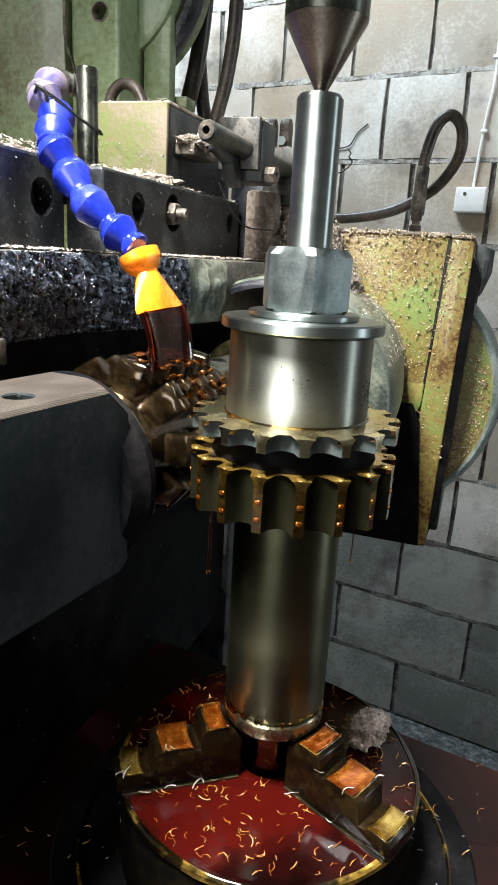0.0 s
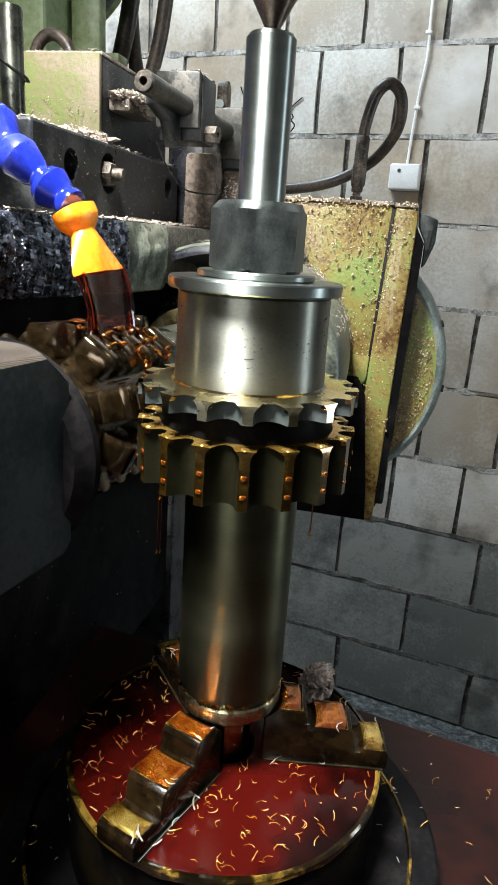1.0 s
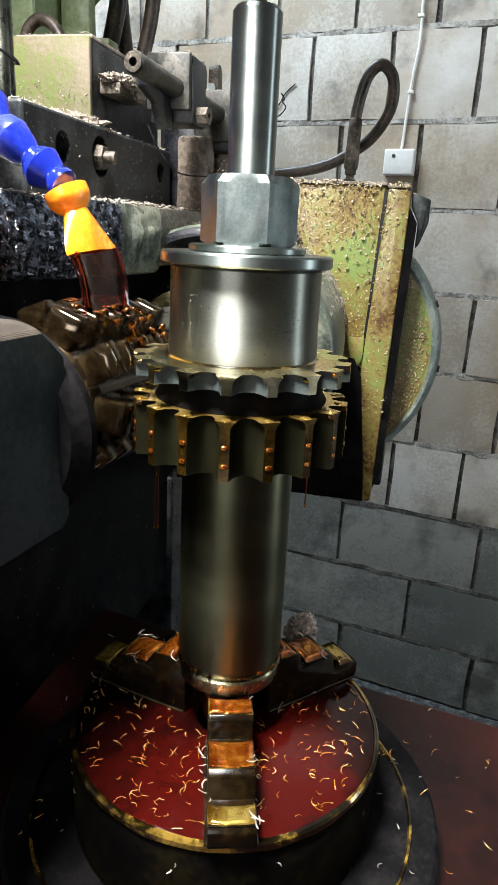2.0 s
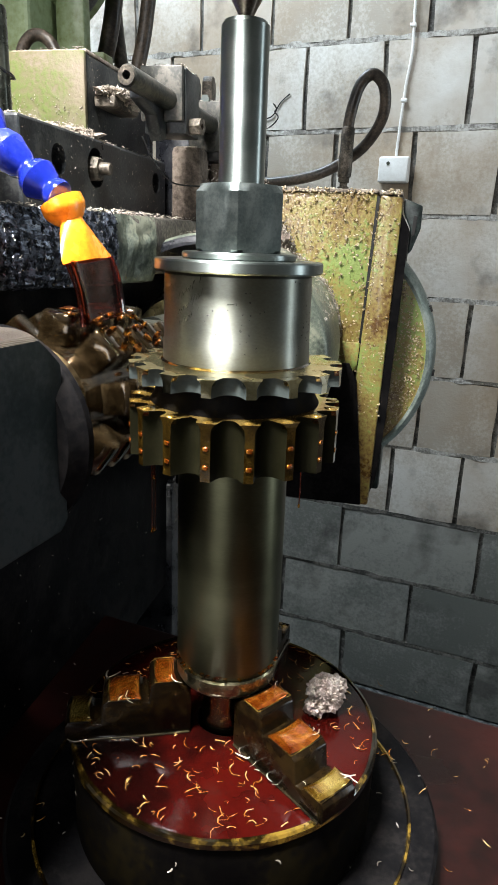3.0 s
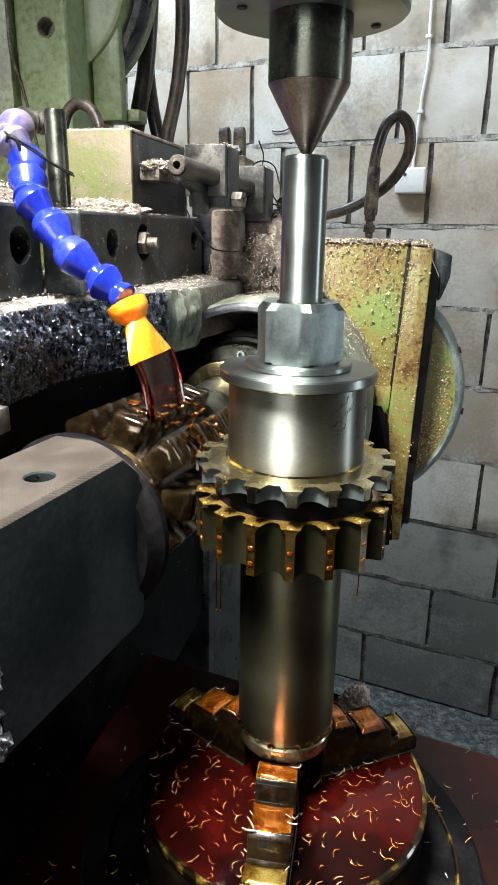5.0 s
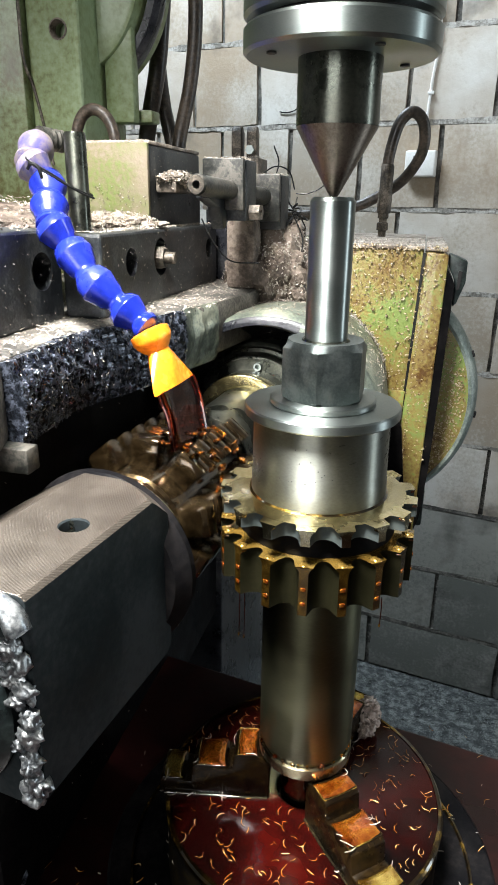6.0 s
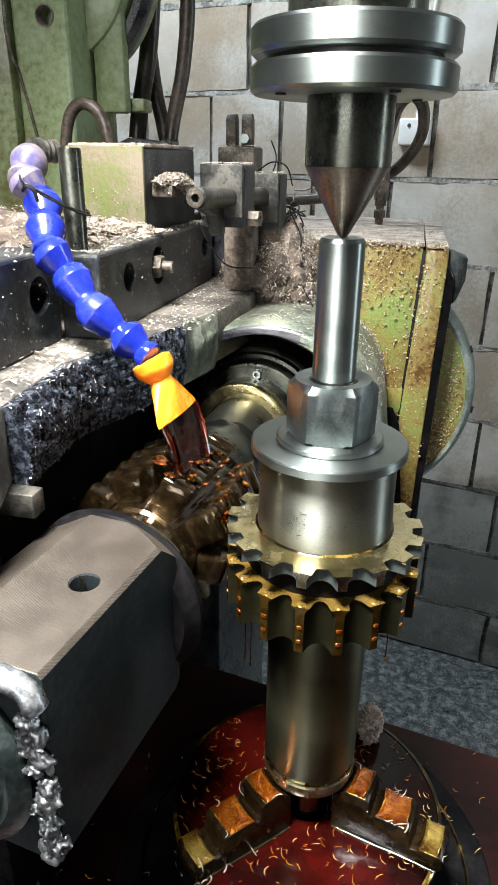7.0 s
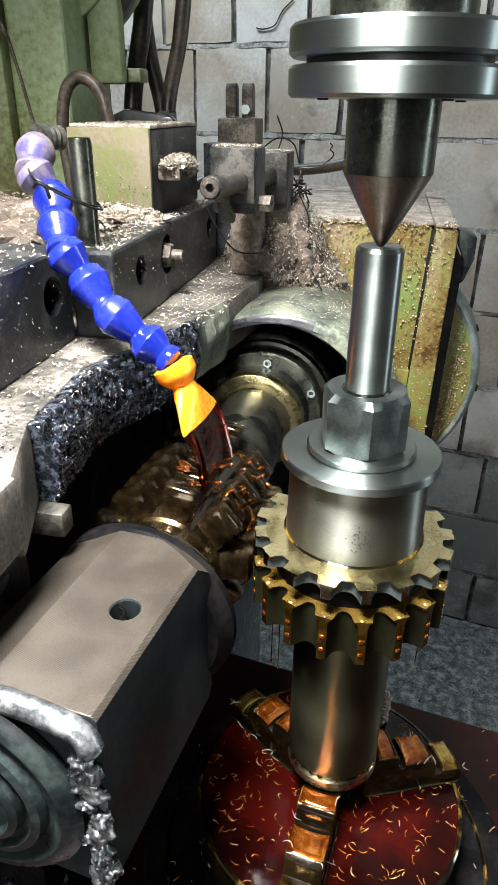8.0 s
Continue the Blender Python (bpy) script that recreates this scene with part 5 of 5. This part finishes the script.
# ---- coolant hose ----
def coolant():
    h = thing("coolant_hose", "segmented blue plastic coolant hose with orange flat nozzle", "hose")
    pts = [(-0.207, 0.0938, 1.4508), (-0.201, 0.0715, 1.4402), (-0.189, 0.0707, 1.4278), (-0.179, 0.0535, 1.4159), (-0.17, 0.0373, 1.4041), (-0.158, 0.0364, 1.3904), (-0.143, 0.0292, 1.3744), (-0.1235, 0.0295, 1.359), (-0.1095, 0.027, 1.3501)]
    p = [Vector(q) for q in pts]
    for i, (a, b) in enumerate(zip(p, p[1:])):
        ln = (b - a).length
        prof = [(0.0058, -0.08 * ln), (0.0088, -0.08 * ln), (0.0100, -0.02 * ln), (0.0113, 0.20 * ln), (0.0115, 0.23 * ln), (0.0115, 0.26 * ln), (0.0112, 0.28 * ln), (0.0086, ln * 0.66), (0.0071, ln * 0.76), (0.0069, ln * 0.82), (0.0077, ln * 0.90), (0.0087, ln), (0.0085, ln + 0.003), (0.004, ln + 0.005)]
        part("segment", lathe_along(a, b, prof, 40), BLUE_DUSTY if i < 2 else BLUE, h, "dusty end segment" if i < 2 else "")
    end, tip = Vector((-0.1075, 0.0275, 1.3475)), Vector((-0.0920, 0.0270, 1.3165))
    d = (tip - end).normalized()
    noz = part("nozzle", lathe_along(end, end + d, [(0.0075, 0.0), (0.0118, 0.0015), (0.0120, 0.006), (0.0110, 0.0085), (0.0084, 0.012), (0.0068, 0.0135), (0.0, 0.0135)], 48), ORANGE, h, "orange nozzle socket")
    flat = bmesh.new()
    side = Vector((0.16, 0.98, 0.02))
    side = (side - d * side.dot(d)).normalized()
    up = d.cross(side)
    rows = []
    for t, a, b in ((0.010, 0.0066, 0.0066), (0.014, 0.0080, 0.0072), (0.019, 0.0126, 0.0074), (0.026, 0.0180, 0.0062), (0.0335, 0.0228, 0.0046), (0.036, 0.0232, 0.0042)):
        rows.append([flat.verts.new(end + d * t + side * (a * (abs(math.cos(s)) ** 1.3) * (1 if math.cos(s) >= 0 else -1)) + up * (b * (abs(math.sin(s)) ** 1.3) * (1 if math.sin(s) >= 0 else -1))) for s in [2 * math.pi * k / 28 for k in range(28)]])
    for a, b in zip(rows, rows[1:]):
        for k in range(28):
            flat.faces.new((a[k], a[(k + 1) % 28], b[(k + 1) % 28], b[k]))
    flat.faces.new(rows[0]), flat.faces.new(rows[-1])
    part("spout", flat, ORANGE, noz, "flat orange spout", smooth=24)
    w = thing("tie_wire", "twisted black iron wire tying the hose to the post", "wire")
    part("loop", tube([(-0.196, 0.060, 1.442), (-0.186, 0.046, 1.439), (-0.174, 0.050, 1.432), (-0.170, 0.066, 1.425), (-0.166, 0.084, 1.4205), (-0.174, 0.094, 1.4225), (-0.184, 0.088, 1.428)], 0.0006, 8), WIRE, w)
    part("loop", tube([(-0.195, 0.061, 1.440), (-0.185, 0.047, 1.437), (-0.173, 0.051, 1.430), (-0.168, 0.068, 1.4230), (-0.1652, 0.085, 1.4188), (-0.174, 0.095, 1.4208)], 0.0006, 8), WIRE, w)
    part("twist", tube([(-0.186, 0.0445, 1.4345), (-0.182, 0.0420, 1.4370), (-0.178, 0.0425, 1.4350), (-0.177, 0.044, 1.4290)], 0.0011, 8), WIRE, w)
    e = thing("pipe_elbow", "dark greasy threaded elbow feeding the hose", "pipe")
    part("thread", lathe_along((-0.213, 0.106, 1.4565), (-0.195, 0.150, 1.4535), [(0, 0), (0.0075, 0), (0.0075, 0.006), (0.0066, 0.0065), (0.0075, 0.009), (0.0066, 0.011), (0.0075, 0.013), (0.0066, 0.015), (0.0075, 0.018), (0.0, 0.022)], 24), GREASE_DARK, e)
    s = thing("oil_stream", "sheet of dark red oil falling on the hob", "oil")
    a0, b0 = tip + d * 0.001, Vector((-0.0815, 0.021, 1.2840))

    def sheet(u, v):
        q = a0.lerp(b0, u) + Vector((0.0015, 0, 0.0020)) * math.sin(math.pi * u)
        half = 0.0192 - 0.0010 * u
        off = (v - 0.5) * 2
        return q + side * half * off + up * (0.0016 * abs(off) ** 6 + 0.0002 * math.sin(4 * off + 5 * u)), up

    part("sheet", bent_plate(24, 20, sheet, -0.0022), OIL_CLEAR, s, smooth=60)
    # oil breaking up over the teeth
    for k in range(34):
        ang, y = radians(rng.uniform(-2, 66)), rng.uniform(-0.002, 0.050)
        q = Vector((HOB[0] + 0.0485 * math.sin(ang), y, HOB[2] + 0.0485 * math.cos(ang)))
        blob = lump(0, 0, 0, rng.uniform(0.0024, 0.0060), rng.uniform(0.0012, 0.0026), rng.uniform(0.0007, 0.0014), k * 2.1, 0.22, 3, 1.2)
        part("splash", blob, SPLASH if k % 3 else DROP, s, m=pose(q.x, q.y, q.z, 0, math.degrees(ang), rng.uniform(0, 180)), smooth=80)
    for v in (-1, 1):
        part("edge_strand", tube([a0 + side * 0.0190 * v, a0.lerp(b0, 0.5) + side * 0.0185 * v + Vector((0.0015, 0, 0.0020)), b0 + side * 0.0180 * v], 0.0014, 10), OIL_CLEAR, s)
    return h


coolant()

drips = thing("oil_drips", "thin strands of amber oil dripping from the gear", "oil")
for x, y, ln, r in ((-0.0405, -0.012, 0.046, 0.00034), (-0.0350, -0.022, 0.040, 0.00030), (-0.0455, 0.004, 0.022, 0.00030), (0.0395, -0.026, 0.016, 0.0003)):
    part("strand", tube([(x, y, 1.2256), (x + 0.0002, y, 1.2256 - ln * 0.5), (x, y, 1.2256 - ln)], r, 8, 4), OIL_CLEAR, drips, smooth=80)
    part("drop", lump(x, y, 1.2256 - ln - 0.001, r * 2.2, r * 2.2, r * 4, x * 90, 0.1, 2, 1.0), DROP, drips, smooth=80)

# ---- chips lying about ----
spots = []
for _ in range(7000):
    x, y = rng.uniform(-0.40, -0.105), rng.uniform(-0.09, 0.44)
    if x > -0.182 and 0.066 < y < 0.324 and x < -0.152:
        continue
    if x < -0.18 and y < 0.07:
        continue
    if x > -0.142 and y < 0.10:
        continue
    spots.append(((x, y, 1.3452 + 0.0012 * rng.random()), (0, 0, 1)))
for _ in range(700):
    spots.append(((rng.uniform(-0.182, -0.155), rng.uniform(0.07, 0.32), 1.3985), (0, 0, 1)))
for _ in range(1100):
    spots.append(((rng.uniform(-0.33, -0.170), rng.uniform(-0.09, 0.192), 1.4015 if rng.random() < 0.8 else 1.4035), (0, 0, 1)))
for _ in range(350):
    spots.append(((rng.uniform(-0.232, -0.171), rng.uniform(0.19, 0.318), 1.4622), (0, 0, 1)))
for _ in range(1100):
    a, y = rng.uniform(0.35, 2.2), rng.uniform(0.19, 0.355)
    r = 0.1002 - 0.06 * max(0, y - 0.25)
    spots.append(((-0.072 + r * math.cos(a), y, 1.236 + r * math.sin(a)), (math.cos(a), 0, math.sin(a))))
for _ in range(420):
    a = rng.uniform(0.05, 1.5)
    spots.append(((-0.072 + 0.0915 * math.cos(a), 0.3555 + rng.uniform(-0.006, 0.004), 1.236 + 0.0915 * math.sin(a)), (math.cos(a), -1, math.sin(a))))
for x0, x1, y0, y1, z, n in ((-0.170, -0.152, 0.203, 0.252, 1.4345, 260), (-0.1255, -0.0925, 0.190, 0.228, 1.4495, 160), (-0.1175, -0.083, 0.2785, 0.318, 1.442, 160), (-0.178, -0.138, 0.425, 0.468, 1.465, 160), (-0.16, 0.066, 0.3605, 0.52, 1.3805, 900)):
    for _ in range(n):
        spots.append(((rng.uniform(x0, x1), rng.uniform(y0, y1), z), (0, 0, 1)))
tagged(part("loose_chips", slivers(rng, spots, 0.0021, 0.00046, 0.7), CHIP, smooth=0), "loose steel chips strewn over the slide", "metal chips", kind="stuff")

pile = thing("chip_pile", "pile of dull brown steel chips on the head", "metal chips")
part("mound", lump(-0.098, 0.335, 1.338, 0.045, 0.060, 0.062, 2.2, 0.3, 4, 2.5), DIRT, pile, smooth=0)
part("mound", lump(-0.160, 0.228, 1.4330, 0.012, 0.028, 0.0075, 6.3, 0.5, 4, 3.0), DUST_TAN, pile, smooth=0)
part("mound", lump(-0.200, 0.182, 1.3985, 0.040, 0.013, 0.010, 7.7, 0.4, 4, 3.0), DUST_TAN, pile, smooth=0)
part("mound", lump(-0.072, 0.325, 1.322, 0.040, 0.046, 0.034, 5.1, 0.3, 4, 2.5), DIRT, pile, smooth=0)
part("mound", lump(-0.275, 0.12, 1.398, 0.075, 0.085, 0.020, 8.1, 0.3, 4, 2.5), DIRT, pile, smooth=0)
spots = []
for cx, cy, cz, rx, ry, rz, n in ((-0.098, 0.335, 1.338, 0.046, 0.061, 0.063, 3000), (-0.160, 0.228, 1.4330, 0.012, 0.029, 0.008, 420), (-0.200, 0.182, 1.3985, 0.041, 0.014, 0.011, 420), (-0.072, 0.325, 1.322, 0.041, 0.047, 0.035, 1500), (-0.275, 0.12, 1.398, 0.076, 0.086, 0.021, 1100)):
    for _ in range(n):
        v = Vector((rng.gauss(0, 1), rng.gauss(0, 1), abs(rng.gauss(0, 1)))).normalized()
        k = rng.uniform(0.95, 1.12)
        spots.append(((cx + v.x * rx * k, cy + v.y * ry * k, cz + v.z * rz * k), v))
tagged(part("chip_cover", slivers(rng, spots, 0.0026, 0.00060, 0.7), CHIP, pile, smooth=0), kind="stuff")

specks = []
for _ in range(420):
    specks.append(((-0.1540, rng.uniform(0.07, 0.32), rng.uniform(1.342, 1.396)), (1, 0, 0.3)))
for _ in range(200):
    specks.append(((-0.1700, rng.uniform(0.195, 0.315), rng.uniform(1.40, 1.458)), (1, 0, 0.3)))
for _ in range(200):
    specks.append(((-0.1805, rng.uniform(-0.09, 0.06), rng.uniform(1.342, 1.40)), (1, 0, 0.3)))
for _ in range(260):
    specks.append(((rng.uniform(-0.232, -0.171), 0.1885, rng.uniform(1.40, 1.43)), (0, -1, 0.3)))
# slivers on the black wall and foot stand for glints of oil drops
for _ in range(130):
    specks += [((-0.1675, rng.uniform(-0.08, 0.3), rng.uniform(0.99, 1.28)), (1, 0, 0.3))] * 2
for _ in range(170):
    specks += [((-0.1992, rng.uniform(-0.03, 0.19), rng.uniform(0.99, 1.26)), (1, 0, 0.3)), ((rng.uniform(-0.34, -0.20), -0.0308, rng.uniform(0.99, 1.15)), (0, -1, 0.3))]
tagged(part("stuck_specks", slivers(rng, specks[::2], 0.0012, 0.00028, 0.5), CHIP, smooth=0), "fine bright chips on the black plates, with painted oil glints", "metal chips", kind="stuff")

nest = thing("wire_nest", "tangle of dark stringy swarf hanging on the clamps", "swarf")
for k in range(26):
    q = Vector((-0.096 + rng.uniform(-0.018, 0.018), 0.326 + rng.uniform(-0.02, 0.02), 1.405 + rng.uniform(-0.014, 0.022)))
    pts = [q]
    for _ in range(rng.randrange(4, 7)):
        pts.append(pts[-1] + Vector((rng.uniform(-0.012, 0.012), rng.uniform(-0.010, 0.010), rng.uniform(-0.014, 0.009))))
    part("strand", tube(pts, rng.uniform(0.0005, 0.0010), 5, 4), WIRE if k % 3 else RUST_STEEL, nest, smooth=60)
for pts in ([(-0.078, 0.31, 1.41), (-0.066, 0.305, 1.385), (-0.070, 0.30, 1.360), (-0.060, 0.29, 1.345), (-0.048, 0.27, 1.333)],
            [(-0.104, 0.33, 1.43), (-0.096, 0.33, 1.452), (-0.101, 0.33, 1.468)],
            [(-0.116, 0.33, 1.44), (-0.100, 0.33, 1.450), (-0.086, 0.33, 1.446), (-0.080, 0.33, 1.430)],
            [(-0.135, 0.215, 1.405), (-0.126, 0.215, 1.388), (-0.112, 0.22, 1.372), (-0.09, 0.23, 1.370)]):
    part("strand", tube(pts, 0.0007, 6, 6), WIRE, nest, smooth=60)

spots = []
for _ in range(70):
    x, y = rng.uniform(-0.30, 0.30), rng.uniform(-0.20, 0.12)
    if 0.130 < math.hypot(x, y):
        spots.append(((x, y, 0.9862), (0, 0, 1)))
for _ in range(28):
    a, z = rng.uniform(0, 2 * math.pi), rng.uniform(0.995, 1.05)
    spots.append(((0.0880 * math.cos(a), 0.0880 * math.sin(a), z), (math.cos(a), math.sin(a), 0)))
for _ in range(30):
    a, r = rng.uniform(0, 2 * math.pi), rng.uniform(0.094, 0.126)
    spots.append(((r * math.cos(a), r * math.sin(a), 1.0068), (0, 0, 1)))
tagged(part("bright_specks", slivers(rng, spots, 0.0030, 0.00036, 0.9), CHIP, smooth=0), "bright wet chips on the black table", "metal chips", kind="stuff")
spots = []
for _ in range(95):
    a, r = rng.uniform(-2.9, 1.1), rng.uniform(0.098, 0.20)
    spots.append(((r * math.cos(a), r * math.sin(a), 1.0075 if r < 0.127 else 0.9868), (0, 0, 1)))
tagged(part("tray_chips", slivers(rng, spots, 0.0045, 0.00024, 1.3), CHIP_GOLD, smooth=0), "oily chips scattered round the chuck", "metal chips", kind="stuff")
spots = []
for _ in range(3600):
    u = rng.uniform(-1.1, 0.9)
    q = WALL @ Vector((u, -rng.uniform(0.02, 0.75) ** 1.3, 0))
    spots.append(((q.x, q.y, GROUND + 0.004), (0, 0, 1)))
tagged(part("floor_chips", slivers(rng, spots, 0.012, 0.0022, 0.7), FLOOR_CHIP, smooth=0), "steel chips lying on the floor by the wall", "metal chips", kind="stuff")

# ---- on the wall ----
box_s = thing("switch_box", "small white plastic junction box on the wall", "junction box", m=WALL)
part("lid", box(-0.085, -0.008, -0.032, -0.0005, 1.487, 1.550, 0.005, 3), PLASTIC_WHITE, box_s)
part("screw", lathe_along((-0.060, -0.0325, 1.533), (-0.060, -0.05, 1.533), [(0, 0), (0.0045, 0), (0.0045, 0.001), (0, 0.001)], 16), STEEL_DARK, box_s)
cord = thing("wall_cable", "thin white cable clipped to the wall", "cable", m=WALL)
part("cable", tube([(-0.047, -0.006, 1.550), (-0.043, -0.006, 1.64), (-0.038, -0.006, 1.72), (-0.030, -0.006, 1.80), (-0.034, -0.006, 1.92), (-0.030, -0.006, 2.2), (-0.030, -0.006, 3.09)], 0.0036, 10), PLASTIC_WHITE, cord)
for x, z in ((-0.0395, 1.683), (-0.0335, 1.850)):
    part("clip", box(x - 0.0075, x + 0.0075, -0.012, -0.0005, z - 0.004, z + 0.004, 0.0015), PLASTIC_WHITE, cord)
crack = thing("dangling_thread", "thin dark thread stuck to the wall", "thread", m=WALL)
part("thread", tube([(-0.445, -0.003, 1.655), (-0.425, -0.003, 1.652), (-0.395, -0.004, 1.660), (-0.375, -0.004, 1.690), (-0.348, -0.004, 1.712)], 0.0016, 6), WIRE, crack)

# ---- blocks of the wall ----
COURSE, TOP = 0.2105, 1.8276
# heads of the joints along the wall, course by course from the one above the cable box
joints = {1: [-0.20, 0.006, 0.21], 0: [-0.096, 0.117, 0.33], -1: [-0.003, 0.21], -2: [-0.10, 0.32], -3: [0.185, -0.03], -4: [0.08, 0.29], -5: [0.216, 0.021], -6: [-0.114, 0.295], -7: [0.117, 0.52], -8: [-0.08, 0.33]}
made = 0
for c in range(-8, 6):
    z0 = TOP + (c - 1) * COURSE if c > -8 else GROUND
    z0, z1 = TOP + (c - 1) * COURSE, TOP + c * COURSE
    if z1 < GROUND + 0.02:
        continue
    z0 = max(z0, GROUND)
    heads = sorted(joints.get(c, [(-0.05 if c % 2 else 0.055)]))
    size = 0.41 if c <= -6 else 0.208
    while heads[0] > -1.35:
        heads.insert(0, heads[0] - size - rng.uniform(-0.006, 0.006))
    while heads[-1] < 1.25:
        heads.append(heads[-1] + size + rng.uniform(-0.006, 0.006))
    for a, b in zip(heads, heads[1:]):
        g = rng.uniform(0.0045, 0.0085)
        proud = rng.uniform(-0.0025, 0.003)
        bm = bmesh.new()
        nx, nz, rows = 4, 3, []
        for i in range(nx + 1):
            col = []
            for j in range(nz + 1):
                x, z = a + g + (b - a - 2 * g) * i / nx, z0 + g + (z1 - z0 - 2 * g) * j / nz
                edge = i in (0, nx) or j in (0, nz)
                x += rng.uniform(-0.002, 0.002) if edge else 0
                z += rng.uniform(-0.002, 0.002) if edge else 0
                col.append((bm.verts.new((x, proud + (0.003 if edge else 0) + rng.uniform(-0.0008, 0.0008), z)), edge))
            rows.append(col)
        for i in range(nx):
            for j in range(nz):
                bm.faces.new((rows[i][j][0], rows[i + 1][j][0], rows[i + 1][j + 1][0], rows[i][j + 1][0]))
        ring = [rows[i][0][0] for i in range(nx)] + [rows[nx][j][0] for j in range(nz)] + [rows[i][nz][0] for i in range(nx, 0, -1)] + [rows[0][j][0] for j in range(nz, 0, -1)]
        back = [bm.verts.new((v.co.x, 0.0125, v.co.z)) for v in ring]
        for k in range(len(ring)):
            j = (k + 1) % len(ring)
            bm.faces.new((ring[k], ring[j], back[j], back[k]))
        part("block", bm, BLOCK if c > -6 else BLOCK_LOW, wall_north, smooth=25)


for c in range(-8, 6):
    z = TOP + c * COURSE
    if z < GROUND + 0.05:
        continue
    n, lo, hi = 300, [], []
    bm = bmesh.new()
    for i in range(n + 1):
        x = -1.3 + 2.5 * i / n
        a, b, d = (noise.noise(Vector((x * 22, c * 7.1, k))) for k in (0, 5, 9))
        e = noise.noise(Vector((x * 90, c * 3.3, 2)))
        lo.append((x, 0.0035 + 0.003 * d, z - 0.0052 + 0.0045 * a + 0.0015 * e))
        hi.append((x, 0.0030 + 0.003 * d, z + 0.0070 + 0.0055 * b + 0.0015 * e))
    rows = [[bm.verts.new(q) for q in line] for line in ([(x, 0.0122, z - 0.004) for x, y, z in lo], lo, hi, [(x, 0.0122, z) for x, y, z in hi])]
    for p, q in zip(rows, rows[1:]):
        for i in range(n):
            bm.faces.new((p[i], p[i + 1], q[i + 1], q[i]))
    # the lowest joints take dark mortar, to go with the shaded blocks
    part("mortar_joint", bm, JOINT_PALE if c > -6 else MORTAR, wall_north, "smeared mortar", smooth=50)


# ---- what moves ----
def motions():
    spin = [(k * 0.5, pose(0, 0, 0, 0, 0, -145.0 + 35.9 * 0.5 * k)) for k in range(17)]
    for ob in TURNING:
        walk(ob, spin)
    walk(CLUMP, [(t, pose(x, y, z, 0, 0, turn)) for t, x, y, z, turn in (
        (0.0, 0.0537, 0.0343, 1.0610, 0), (0.5, 0.0510, 0.0460, 1.0610, 10), (1.0, 0.0447, 0.0549, 1.0610, 22), (1.5, 0.0300, 0.0640, 1.0610, 36),
        (1.9, 0.0300, 0.0680, 1.0660, 36), (2.4, 0.0560, 0.0480, 1.0760, 12), (2.8, 0.0575, 0.0170, 1.0610, -14), (3.0, 0.0560, 0.0200, 1.0610, -8), (3.5, 0.0559, 0.0339, 1.0610, 2),
        (4.0, 0.0545, 0.0424, 1.0610, 10), (4.5, 0.0472, 0.0603, 1.0610, 24), (5.0, 0.0392, 0.0640, 1.0610, 34), (6.5, 0.0353, 0.0610, 1.0610, 40), (7.0, 0.0370, 0.0640, 1.0610, 44), (8.0, 0.0300, 0.0680, 1.0610, 60))])
    walk(HOB_CUTTER, [(k * 0.1, pose(*HOB, *TILT) @ pose(0, 0, 0, 0, -61.5 * k, 0)) for k in range(81)])


motions()
